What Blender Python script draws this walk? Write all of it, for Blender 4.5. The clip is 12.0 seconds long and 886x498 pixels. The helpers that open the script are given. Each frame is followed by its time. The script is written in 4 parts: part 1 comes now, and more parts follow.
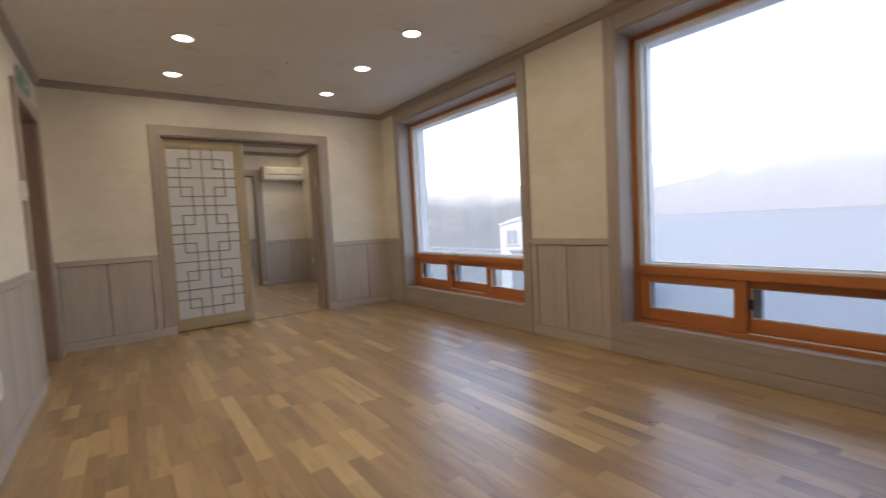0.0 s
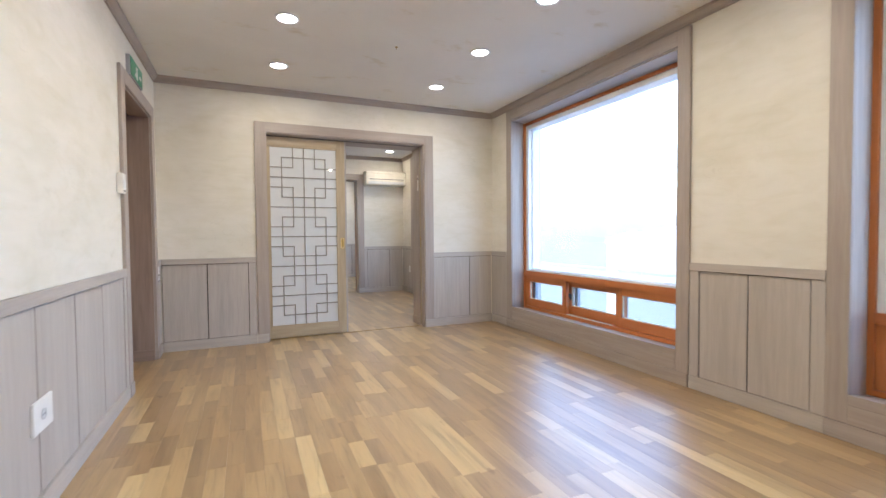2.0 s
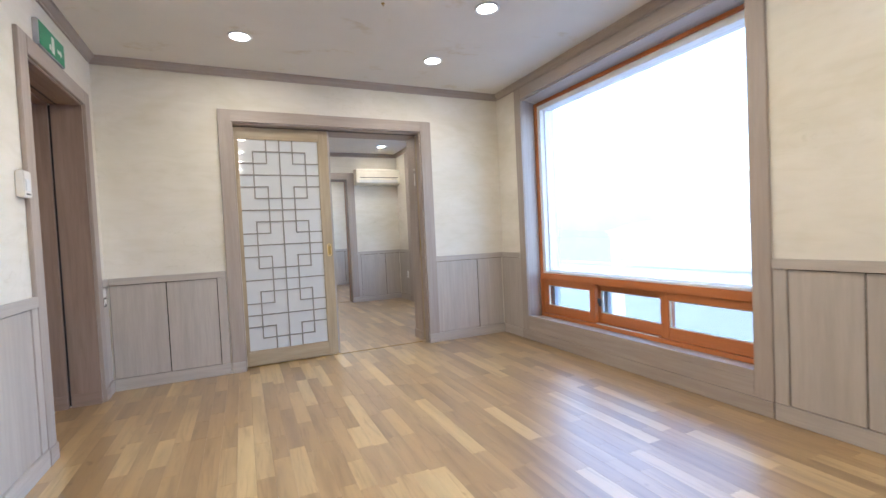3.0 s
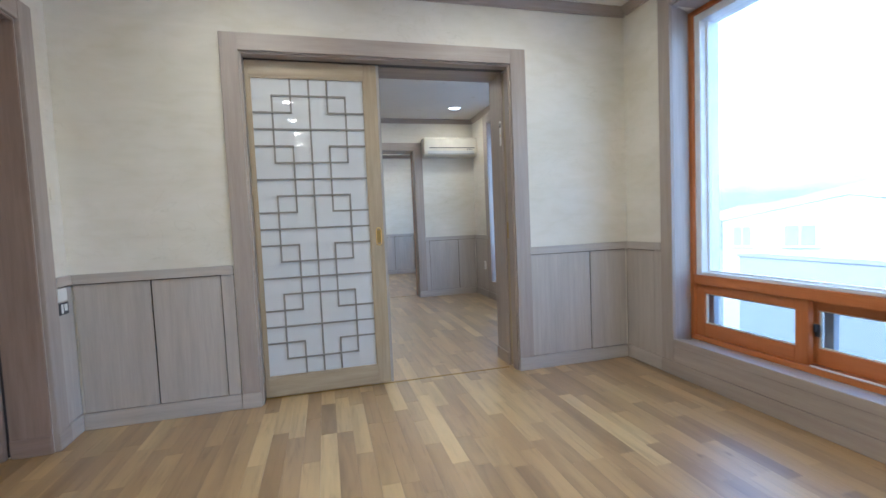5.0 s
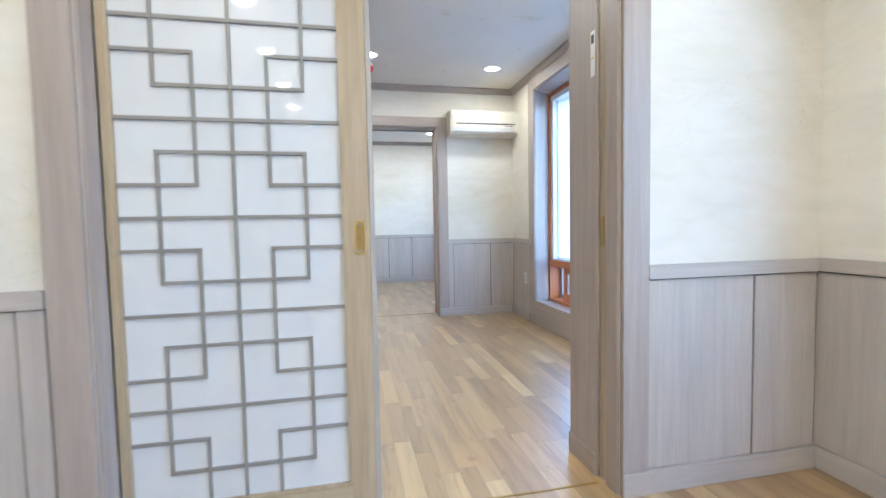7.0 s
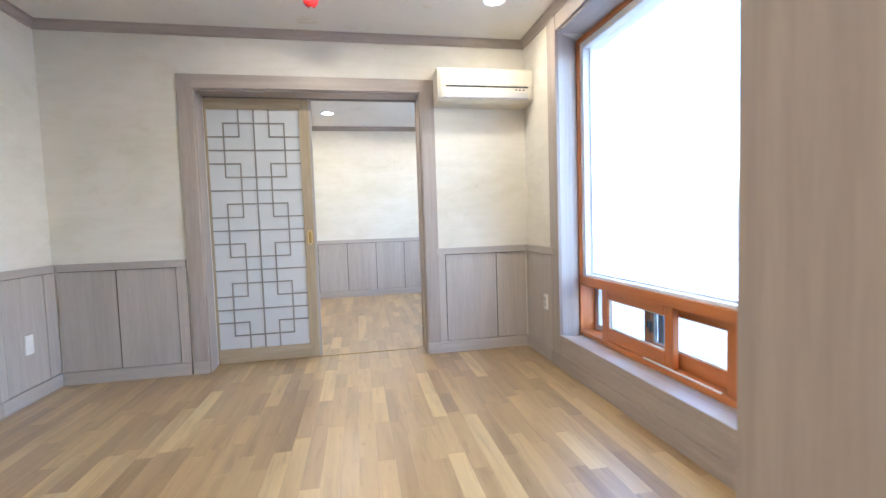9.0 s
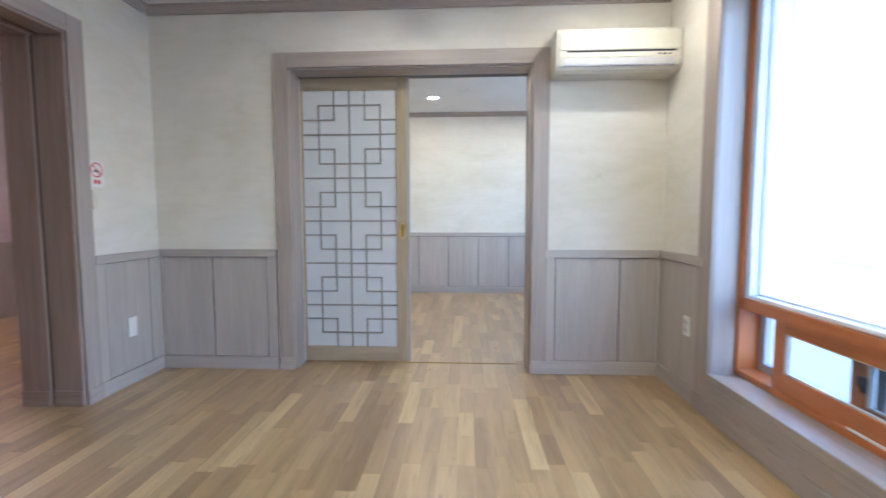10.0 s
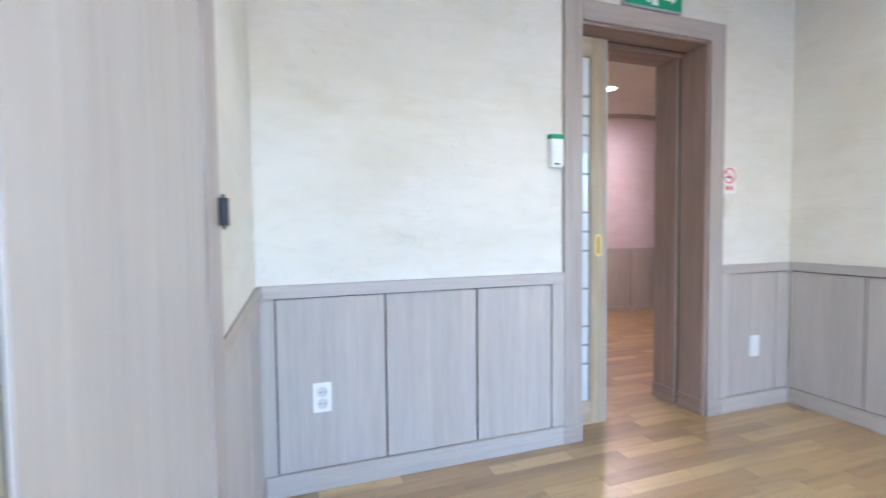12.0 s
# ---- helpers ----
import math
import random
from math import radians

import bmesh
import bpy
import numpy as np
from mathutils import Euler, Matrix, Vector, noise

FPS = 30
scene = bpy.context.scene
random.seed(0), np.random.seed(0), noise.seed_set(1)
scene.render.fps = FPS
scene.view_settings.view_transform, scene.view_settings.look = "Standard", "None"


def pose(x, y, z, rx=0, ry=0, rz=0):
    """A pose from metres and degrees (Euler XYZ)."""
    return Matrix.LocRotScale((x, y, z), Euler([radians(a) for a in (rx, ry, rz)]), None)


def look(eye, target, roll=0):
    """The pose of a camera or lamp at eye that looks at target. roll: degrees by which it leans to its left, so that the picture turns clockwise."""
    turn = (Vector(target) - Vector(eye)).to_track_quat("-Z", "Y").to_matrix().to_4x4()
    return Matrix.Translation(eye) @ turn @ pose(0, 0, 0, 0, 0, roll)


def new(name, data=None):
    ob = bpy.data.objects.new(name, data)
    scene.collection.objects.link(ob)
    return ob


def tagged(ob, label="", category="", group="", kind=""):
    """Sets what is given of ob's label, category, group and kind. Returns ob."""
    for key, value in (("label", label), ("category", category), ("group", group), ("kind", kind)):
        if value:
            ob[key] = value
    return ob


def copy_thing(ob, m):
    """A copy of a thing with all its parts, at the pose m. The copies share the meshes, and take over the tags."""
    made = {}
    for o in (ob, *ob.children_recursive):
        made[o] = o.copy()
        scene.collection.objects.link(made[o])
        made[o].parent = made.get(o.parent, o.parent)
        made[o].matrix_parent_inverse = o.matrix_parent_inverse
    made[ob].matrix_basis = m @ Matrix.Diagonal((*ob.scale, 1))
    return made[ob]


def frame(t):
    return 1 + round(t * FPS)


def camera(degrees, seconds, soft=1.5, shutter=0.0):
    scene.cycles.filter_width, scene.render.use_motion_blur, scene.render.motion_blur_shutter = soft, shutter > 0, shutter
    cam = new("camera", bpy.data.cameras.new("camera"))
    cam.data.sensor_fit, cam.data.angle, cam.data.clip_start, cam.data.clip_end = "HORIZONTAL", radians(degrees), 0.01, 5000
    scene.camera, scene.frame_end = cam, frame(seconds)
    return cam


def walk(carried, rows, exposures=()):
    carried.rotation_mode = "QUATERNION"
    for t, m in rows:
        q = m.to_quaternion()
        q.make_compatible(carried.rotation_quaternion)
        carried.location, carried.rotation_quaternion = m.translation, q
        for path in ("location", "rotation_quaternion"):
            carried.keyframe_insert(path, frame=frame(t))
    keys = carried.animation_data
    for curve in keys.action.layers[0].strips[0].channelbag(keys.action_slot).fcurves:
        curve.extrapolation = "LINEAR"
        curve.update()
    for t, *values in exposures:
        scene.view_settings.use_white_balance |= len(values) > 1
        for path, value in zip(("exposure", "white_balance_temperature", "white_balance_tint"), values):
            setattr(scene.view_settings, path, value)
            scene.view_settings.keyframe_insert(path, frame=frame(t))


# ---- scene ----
cam = camera(89.6, 12.0, soft=1.45, shutter=0.4)
PATH = [
    (0, (0.194, -0.087, 1.103), (1.354, 1.538, 0.979), -3.0),
    (0.5, (0.163, -0.04, 1.101), (1.107, 1.721, 1.021), -1.0),
    (1, (0.168, 0.082, 1.099), (1.152, 1.823, 1.08), -0.8),
    (1.5, (0.25, 0.325, 1.079), (1.156, 2.107, 1.0), -0.7),
    (2, (0.408, 0.632, 1.11), (1.212, 2.462, 1.048), -0.5),
    (2.5, (0.505, 0.983, 1.105), (1.372, 2.784, 1.043), -1.8),
    (2.7, (0.554, 1.12, 1.112), (1.405, 2.93, 1.056), -2.2),
    (4.3, (0.891, 2.227, 1.121), (1.592, 4.097, 1.02), -3.3),
    (4.5, (0.924, 2.346, 1.124), (1.589, 4.228, 1.004), -3.3),
    (5, (1.045, 2.67, 1.102), (1.553, 4.601, 0.986), -2.5),
    (5.5, (1.128, 3.022, 1.092), (1.617, 4.958, 0.97), -1.4),
    (6, (1.187, 3.383, 1.079), (1.688, 5.313, 0.922), -2.5),
    (6.5, (1.286, 3.774, 1.075), (1.674, 5.733, 0.968), -1.3),
    (7, (1.362, 4.135, 1.068), (1.775, 6.089, 0.961), -1.1),
    (7.2, (1.388, 4.278, 1.075), (1.858, 6.217, 0.945), -1.7),
    (8.8, (1.783, 5.355, 1.102), (2.166, 7.316, 1.006), -0.9),
    (9, (1.844, 5.489, 1.113), (2.213, 7.452, 0.997), -1.9),
    (9.5, (1.92, 5.756, 1.121), (2.118, 7.741, 0.976), -1.4),
    (10, (1.928, 6.013, 1.14), (1.823, 8.005, 0.994), -0.1),
    (10.5, (1.771, 6.216, 1.128), (1.155, 8.115, 1.009), 0.4),
    (11, (1.709, 6.325, 1.134), (0.441, 7.868, 1.03), -1.0),
    (11.5, (1.624, 6.264, 1.116), (-0.056, 7.343, 1.005), -1.3),
    (12, (1.611, 6.21, 1.124), (-0.28, 6.855, 1.04), -0.6),
]
EXPOSURES = [(0.0, 2.64, 6890, 15), (0.5, 3.09, 6280, 13), (1.0, 3.42, 6130, 12), (2.0, 3.77, 5770, 11), (2.5, 3.85, 5670, 11), (4.5, 3.46, 5320, 7), (5.5, 3.56, 5070, 6), (6.5, 4.17, 5070, 6), (7.0, 4.25, 5120, 6), (9.0, 4.47, 5650, 9), (9.5, 4.32, 5450, 9), (10.0, 4.15, 5300, 8), (10.5, 4.5, 5450, 7), (11.0, 4.83, 5260, 6), (11.5, 4.97, 5310, 7), (12.0, 4.81, 5310, 7)]
walk(cam, [(t, look(eye, target, roll)) for t, eye, target, roll in PATH], EXPOSURES)

# ---- world and sun: bright overcast ----
world = bpy.data.worlds.new("overcast_sky")
scene.world = world
world.use_nodes = True
wn, wl = world.node_tree.nodes, world.node_tree.links
sky = wn.new("ShaderNodeTexSky")
sky.sky_type, sky.sun_disc = "NISHITA", False
SUN_UP, SUN_TURN = radians(42), radians(250)
sky.sun_elevation, sky.sun_rotation = SUN_UP, SUN_TURN
sky.air_density, sky.dust_density, sky.ozone_density = 1.0, 1.5, 1.0
wl.new(sky.outputs[0], wn["Background"].inputs[0])
wn["Background"].inputs[1].default_value = 0.12
sun = new("sun", bpy.data.lights.new("sun", "SUN"))
sun.data.energy, sun.data.angle, sun.data.color = 0.5, radians(14), (1.0, 0.96, 0.9)
sun.matrix_world = look((0, 0, 0), (-math.sin(SUN_TURN) * math.cos(SUN_UP), -math.cos(SUN_TURN) * math.cos(SUN_UP), -math.sin(SUN_UP)))
LAMP_WATTS, HALL_WATTS = 0.54, 1.75
# self-glow of the hill and tree backdrops, standing in for hazy daylight
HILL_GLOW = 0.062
LAMP_COLOUR, HALL_COLOUR = (1.0, 0.84, 0.62), (1.0, 0.72, 0.67)


# ---- materials ----
def material(name):
    m = bpy.data.materials.new(name)
    m.use_nodes = True
    n, l = m.node_tree.nodes, m.node_tree.links
    return m, n, l, n["Principled BSDF"]


def coords(n, l, scale=(1, 1, 1)):
    c, mp = n.new("ShaderNodeTexCoord"), n.new("ShaderNodeMapping")
    l.new(c.outputs["Object"], mp.inputs[0])
    mp.inputs["Scale"].default_value = scale
    return mp.outputs[0]


def noise_tex(n, l, vec, scale, detail=4.0, rough=0.55, distort=0.0):
    t = n.new("ShaderNodeTexNoise")
    l.new(vec, t.inputs["Vector"])
    t.inputs["Scale"].default_value, t.inputs["Detail"].default_value = scale, detail
    t.inputs["Roughness"].default_value, t.inputs["Distortion"].default_value = rough, distort
    return t.outputs["Fac"]


def ramp(n, l, fac, stops):
    r = n.new("ShaderNodeValToRGB")
    e = r.color_ramp.elements
    while len(e) < len(stops):
        e.new(0.5)
    for i, (p, c) in enumerate(stops):
        e[i].position, e[i].color = p, (*c, 1)
    l.new(fac, r.inputs[0])
    return r.outputs[0]


def blend(n, l, a, b, fac, mode="MIX"):
    mx = n.new("ShaderNodeMix")
    mx.data_type, mx.blend_type = "RGBA", mode
    l.new(a, mx.inputs[6])
    l.new(b, mx.inputs[7])
    if isinstance(fac, float):
        mx.inputs[0].default_value = fac
    else:
        l.new(fac, mx.inputs[0])
    return mx.outputs[2]


def math_node(n, l, op, a, b):
    t = n.new("ShaderNodeMath")
    t.operation = op
    for i, v in enumerate((a, b)):
        if isinstance(v, (int, float)):
            t.inputs[i].default_value = v
        else:
            l.new(v, t.inputs[i])
    return t.outputs[0]


def bump(n, l, p, height, strength, distance):
    b = n.new("ShaderNodeBump")
    b.inputs["Strength"].default_value, b.inputs["Distance"].default_value = strength, distance
    l.new(height, b.inputs["Height"])
    l.new(b.outputs[0], p.inputs["Normal"])


def plain(name, colour, rough=0.5, metal=0.0, coat=0.0, vary=0.06):
    m, n, l, p = material(name)
    c = [tuple(v * (1 + k) for v in colour) for k in (-vary, vary)]
    f = noise_tex(n, l, coords(n, l), 9.0, 5.0)
    l.new(ramp(n, l, f, [(0.3, c[0]), (0.7, c[1])]), p.inputs["Base Color"])
    p.inputs["Roughness"].default_value, p.inputs["Metallic"].default_value = rough, metal
    p.inputs["Coat Weight"].default_value = coat
    return m


def wood(name, dark, light, along, rough=0.45, streak=28.0):
    """Wood-grain foil, with its grain along x, y or z."""
    m, n, l, p = material(name)
    s = {"x": (0.06, 1, 1), "y": (1, 0.06, 1), "z": (1, 1, 0.06)}[along]
    v = coords(n, l, s)
    a = noise_tex(n, l, v, streak, 6.0, 0.6, 0.4)
    b = noise_tex(n, l, v, 5.0, 3.0, 0.5)
    fine = noise_tex(n, l, v, 150.0, 3.0, 0.6)
    mid = tuple((i + j) / 2 for i, j in zip(dark, light))
    base = ramp(n, l, a, [(0.28, dark), (0.52, mid), (0.75, light)])
    tone = ramp(n, l, b, [(0.25, (0.90, 0.895, 0.89)), (0.75, (1.07, 1.07, 1.07))])
    grain = ramp(n, l, fine, [(0.3, (0.95, 0.95, 0.95)), (0.6, (1.02, 1.02, 1.02))])
    col = blend(n, l, blend(n, l, base, tone, 1.0, "MULTIPLY"), grain, 1.0, "MULTIPLY")
    l.new(col, p.inputs["Base Color"])
    p.inputs["Roughness"].default_value = rough
    bump(n, l, p, fine, 0.12, 0.002)
    return m


def wallpaper(name, tint):
    """Cream textured paper: soft brushed strokes that run sideways, cloudy patches and a few faint veins."""
    m, n, l, p = material(name)
    a = noise_tex(n, l, coords(n, l, (0.45, 0.45, 4.0)), 2.6, 6.0, 0.58, 0.9)
    b = noise_tex(n, l, coords(n, l, (1, 1, 1.5)), 1.3, 4.0, 0.55, 0.6)
    c = noise_tex(n, l, coords(n, l, (0.8, 0.8, 2.6)), 4.5, 4.0, 0.5, 1.4)
    f = noise_tex(n, l, coords(n, l, (1, 1, 3.5)), 60.0, 3.0, 0.6)
    k = noise_tex(n, l, coords(n, l, (1, 1, 1.7)), 2.6, 2.5, 0.45, 3.0)
    where = noise_tex(n, l, coords(n, l), 1.7, 2.0)
    dark, light = tuple(v * 0.974 for v in tint), tuple(min(v * 1.02, 0.9) for v in tint)
    base = ramp(n, l, a, [(0.3, dark), (0.55, tint), (0.72, light)])
    big = ramp(n, l, b, [(0.3, (0.905, 0.895, 0.84)), (0.52, (0.99, 0.99, 0.98)), (0.7, (1.03, 1.03, 1.04))])
    patch = ramp(n, l, c, [(0.33, (0.968, 0.963, 0.942)), (0.5, (1, 1, 1)), (0.7, (1.02, 1.02, 1.02))])
    line = ramp(n, l, k, [(0.485, (1, 1, 1)), (0.5, (0.91, 0.905, 0.885)), (0.515, (1, 1, 1))])
    white = n.new("ShaderNodeRGB")
    white.outputs[0].default_value = (1, 1, 1, 1)
    vein = blend(n, l, white.outputs[0], line, ramp(n, l, where, [(0.5, (0, 0, 0)), (0.64, (1, 1, 1))]))
    col = blend(n, l, blend(n, l, blend(n, l, base, big, 1.0, "MULTIPLY"), patch, 1.0, "MULTIPLY"), vein, 1.0, "MULTIPLY")
    l.new(col, p.inputs["Base Color"])
    p.inputs["Roughness"].default_value = 0.72
    bump(n, l, p, math_node(n, l, "ADD", math_node(n, l, "MULTIPLY", f, 0.12), a), 0.025, 0.004)
    return m


def ceiling_paper():
    """Plain ceiling paper with a few faint brown stains."""
    m, n, l, p = material("ceiling_paper")
    a = noise_tex(n, l, coords(n, l), 1.1, 4.0, 0.6, 0.5)
    b = noise_tex(n, l, coords(n, l, (1, 1.6, 1)), 2.3, 5.0, 0.7)
    f = noise_tex(n, l, coords(n, l), 90.0, 3.0)
    base = ramp(n, l, a, [(0.3, (0.72, 0.695, 0.635)), (0.7, (0.78, 0.76, 0.705))])
    stain = ramp(n, l, b, [(0.60, (1, 1, 1)), (0.72, (0.84, 0.785, 0.66))])
    l.new(blend(n, l, base, stain, 1.0, "MULTIPLY"), p.inputs["Base Color"])
    p.inputs["Roughness"].default_value = 0.7
    bump(n, l, p, f, 0.08, 0.002)
    return m


def floor_wood():
    """Strip flooring: each strip has a tone of its own."""
    m, n, l, p = material("oak_strip")
    info, geo = n.new("ShaderNodeObjectInfo"), n.new("ShaderNodeNewGeometry")
    pick = math_node(n, l, "FRACT", math_node(n, l, "ADD", info.outputs["Random"], geo.outputs["Random Per Island"]), 0.0)
    base = ramp(n, l, pick, [(0.0, (0.30, 0.186, 0.074)), (0.35, (0.36, 0.228, 0.094)), (0.7, (0.425, 0.280, 0.118)), (0.88, (0.51, 0.355, 0.158)), (1.0, (0.58, 0.425, 0.198))])
    shift = n.new("ShaderNodeCombineXYZ")
    l.new(math_node(n, l, "MULTIPLY", pick, 37.0), shift.inputs[0])
    l.new(math_node(n, l, "MULTIPLY", pick, 91.0), shift.inputs[1])
    add = n.new("ShaderNodeVectorMath")
    l.new(coords(n, l, (1, 0.09, 1)), add.inputs[0])
    l.new(shift.outputs[0], add.inputs[1])
    a = noise_tex(n, l, add.outputs[0], 30.0, 6.0, 0.6, 1.0)
    b = noise_tex(n, l, add.outputs[0], 9.0, 3.0, 0.5, 0.5)
    grain = ramp(n, l, a, [(0.30, (0.74, 0.70, 0.64)), (0.46, (0.97, 0.96, 0.95)), (0.75, (1.07, 1.07, 1.05))])
    cloud = ramp(n, l, b, [(0.32, (0.74, 0.71, 0.66)), (0.5, (1, 1, 1)), (0.7, (1.1, 1.1, 1.08))])
    knot = noise_tex(n, l, coords(n, l, (1, 0.55, 1)), 13.0, 2.0, 0.45, 0.4)
    spot = ramp(n, l, knot, [(0.70, (1, 1, 1)), (0.78, (0.62, 0.54, 0.45))])
    col = blend(n, l, blend(n, l, base, grain, 1.0, "MULTIPLY"), cloud, 1.0, "MULTIPLY")
    l.new(blend(n, l, col, spot, 1.0, "MULTIPLY"), p.inputs["Base Color"])
    smear = noise_tex(n, l, coords(n, l), 2.2, 4.0)
    l.new(ramp(n, l, smear, [(0.3, (0.34, 0.34, 0.34)), (0.7, (0.46, 0.46, 0.46))]), p.inputs["Roughness"])
    p.inputs["Coat Weight"].default_value, p.inputs["Coat Roughness"].default_value = 1.0, 0.33
    p.inputs["Coat IOR"].default_value = 1.62
    bump(n, l, p, a, 0.06, 0.001)
    return m


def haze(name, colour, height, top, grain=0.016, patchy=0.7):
    """Distance in mist, painted as a glow of its own: it pales upwards into the sky."""
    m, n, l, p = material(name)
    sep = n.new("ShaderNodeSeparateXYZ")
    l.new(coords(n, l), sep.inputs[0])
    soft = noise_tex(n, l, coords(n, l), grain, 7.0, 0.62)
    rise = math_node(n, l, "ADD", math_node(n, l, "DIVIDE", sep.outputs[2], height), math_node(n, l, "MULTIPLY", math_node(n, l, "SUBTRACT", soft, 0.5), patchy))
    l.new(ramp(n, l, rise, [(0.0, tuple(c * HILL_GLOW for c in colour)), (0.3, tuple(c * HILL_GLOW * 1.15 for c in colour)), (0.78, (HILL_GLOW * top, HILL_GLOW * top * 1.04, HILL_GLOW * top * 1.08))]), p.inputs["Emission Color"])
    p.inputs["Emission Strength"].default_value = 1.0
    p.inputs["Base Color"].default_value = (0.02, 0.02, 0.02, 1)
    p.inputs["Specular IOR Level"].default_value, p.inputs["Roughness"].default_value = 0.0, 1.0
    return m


def clear_glass(name, tint=(1, 1, 1), gloss=0.02, veil_mix=0.0):
    """Window glass; an added veil scatters a part of the daylight, imitating outdoor haze."""
    m, n, l, p = material(name)
    out = n["Material Output"]
    tr, gl, mx, fr = n.new("ShaderNodeBsdfTransparent"), n.new("ShaderNodeBsdfGlossy"), n.new("ShaderNodeMixShader"), n.new("ShaderNodeLayerWeight")
    tr.inputs[0].default_value = (*tint, 1)
    gl.inputs["Roughness"].default_value = gloss
    fr.inputs["Blend"].default_value = 0.5
    edge = math_node(n, l, "POWER", fr.outputs["Facing"], 4.0)
    l.new(math_node(n, l, "ADD", math_node(n, l, "MULTIPLY", edge, 0.35), 0.025), mx.inputs[0])
    veil, veil_shader = n.new("ShaderNodeBsdfTranslucent"), n.new("ShaderNodeMixShader")
    veil.inputs[0].default_value, veil_shader.inputs[0].default_value = (0.9, 0.94, 1.0, 1), veil_mix
    l.new(tr.outputs[0], veil_shader.inputs[1])
    l.new(veil.outputs[0], veil_shader.inputs[2])
    l.new(veil_shader.outputs[0], mx.inputs[1])
    l.new(gl.outputs[0], mx.inputs[2])
    l.new(mx.outputs[0], out.inputs[0])
    return m


def glow(name, colour, strength):
    m, n, l, p = material(name)
    p.inputs["Emission Color"].default_value = (*colour, 1)
    p.inputs["Emission Strength"].default_value = strength
    p.inputs["Base Color"].default_value = (0.02, 0.02, 0.02, 1)
    p.inputs["Specular IOR Level"].default_value = 0.0
    return m


PAPER = wallpaper("cream_wallpaper", (0.735, 0.70, 0.625))
# hall paper is tinted rose to paint in the hall's warm lamplight
HALL_PAPER = wallpaper("rose_lit_wallpaper", (0.72, 0.62, 0.66))
CEIL = ceiling_paper()
GREY = ((0.415, 0.373, 0.332), (0.505, 0.461, 0.415))
CASE_Z, CASE_X, CASE_Y = (wood("case_oak_" + a, (0.345, 0.293, 0.254), (0.435, 0.377, 0.33), a) for a in "zxy")
# browner oak paints the hall's warm, dim light onto the side doorway reveals
WARM_LIT_Z, WARM_LIT_Y, WARM_LIT_X = (wood("warm_lit_oak_" + a, (0.265, 0.188, 0.148), (0.365, 0.27, 0.215), a) for a in "zyx")
TRIM_Z, TRIM_X, TRIM_Y = (wood("grey_oak_" + a, *GREY, a) for a in "zxy")
PINE_Z, PINE_X = (wood("pale_oak_" + a, (0.33, 0.26, 0.165), (0.47, 0.385, 0.26), a, 0.4) for a in "zx")
ORANGE_Y, ORANGE_Z = (wood("orange_foil_" + a, (0.46, 0.145, 0.042), (0.58, 0.215, 0.07), a, 0.35, 16.0) for a in "yz")
STRIP = floor_wood()
UNDER = plain("joint_dark", (0.10, 0.06, 0.032), 0.7)
GROOVE = plain("groove_dark", (0.035, 0.027, 0.021), 0.8)
FROST = plain("frosted_white_glass", (0.585, 0.60, 0.61), 0.32, 0.0, 1.0, 0.02)
EDGE = plain("pale_grey_edge", (0.38, 0.36, 0.33), 0.45)
MUNTIN = plain("grey_muntin", (0.24, 0.228, 0.21), 0.4)
BRASS = plain("brass", (0.72, 0.52, 0.2), 0.28, 1.0)
BRASS_DARK = plain("brass_dull_and_shaded", (0.42, 0.29, 0.10), 0.35, 1.0)
WHITE = plain("white_plastic", (0.80, 0.79, 0.76), 0.35)
PVC = plain("white_pvc", (0.78, 0.81, 0.83), 0.3)
CREAM = plain("cream_plastic", (0.70, 0.66, 0.555), 0.35)
DARK = plain("dark_plastic", (0.03, 0.03, 0.035), 0.4)
LOUVRE = plain("louvre_grey", (0.60, 0.59, 0.58), 0.4)
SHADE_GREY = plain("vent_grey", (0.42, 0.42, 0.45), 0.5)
GREEN = plain("exit_green", (0.02, 0.27, 0.13), 0.35)
RED = plain("red_plastic", (0.62, 0.02, 0.02), 0.3)
STEEL = plain("steel", (0.55, 0.55, 0.55), 0.3, 1.0)
GLASS = clear_glass("window_glass", veil_mix=0.05)
GLASS_BLUE = clear_glass("tinted_glass", (0.80, 0.85, 0.89))
LAMP_GLOW = glow("downlight_glow", (1.0, 0.96, 0.9), 1.6)


# ---- builders ----
def box(bm, x0, x1, y0, y1, z0, z1):
    v = [bm.verts.new(c) for c in ((x0, y0, z0), (x1, y0, z0), (x1, y1, z0), (x0, y1, z0), (x0, y0, z1), (x1, y0, z1), (x1, y1, z1), (x0, y1, z1))]
    for f in ((3, 2, 1, 0), (4, 5, 6, 7), (0, 1, 5, 4), (1, 2, 6, 5), (2, 3, 7, 6), (3, 0, 4, 7)):
        bm.faces.new([v[i] for i in f])
    return v


def boxes(*spans, bevel=0.0):
    bm = bmesh.new()
    for s in spans:
        box(bm, *s)
    if bevel:
        bmesh.ops.bevel(bm, geom=bm.edges[:], offset=bevel, segments=2, affect="EDGES", clamp_overlap=True)
    return bm


def prism(points, z0, z1):
    """An upright prism on a plan outline."""
    bm = bmesh.new()
    lo, hi = [bm.verts.new((x, y, z0)) for x, y in points], [bm.verts.new((x, y, z1)) for x, y in points]
    bm.faces.new(lo[::-1])
    bm.faces.new(hi)
    for i in range(len(points)):
        j = (i + 1) % len(points)
        bm.faces.new((lo[i], lo[j], hi[j], hi[i]))
    bmesh.ops.recalc_face_normals(bm, faces=bm.faces[:])
    return bm


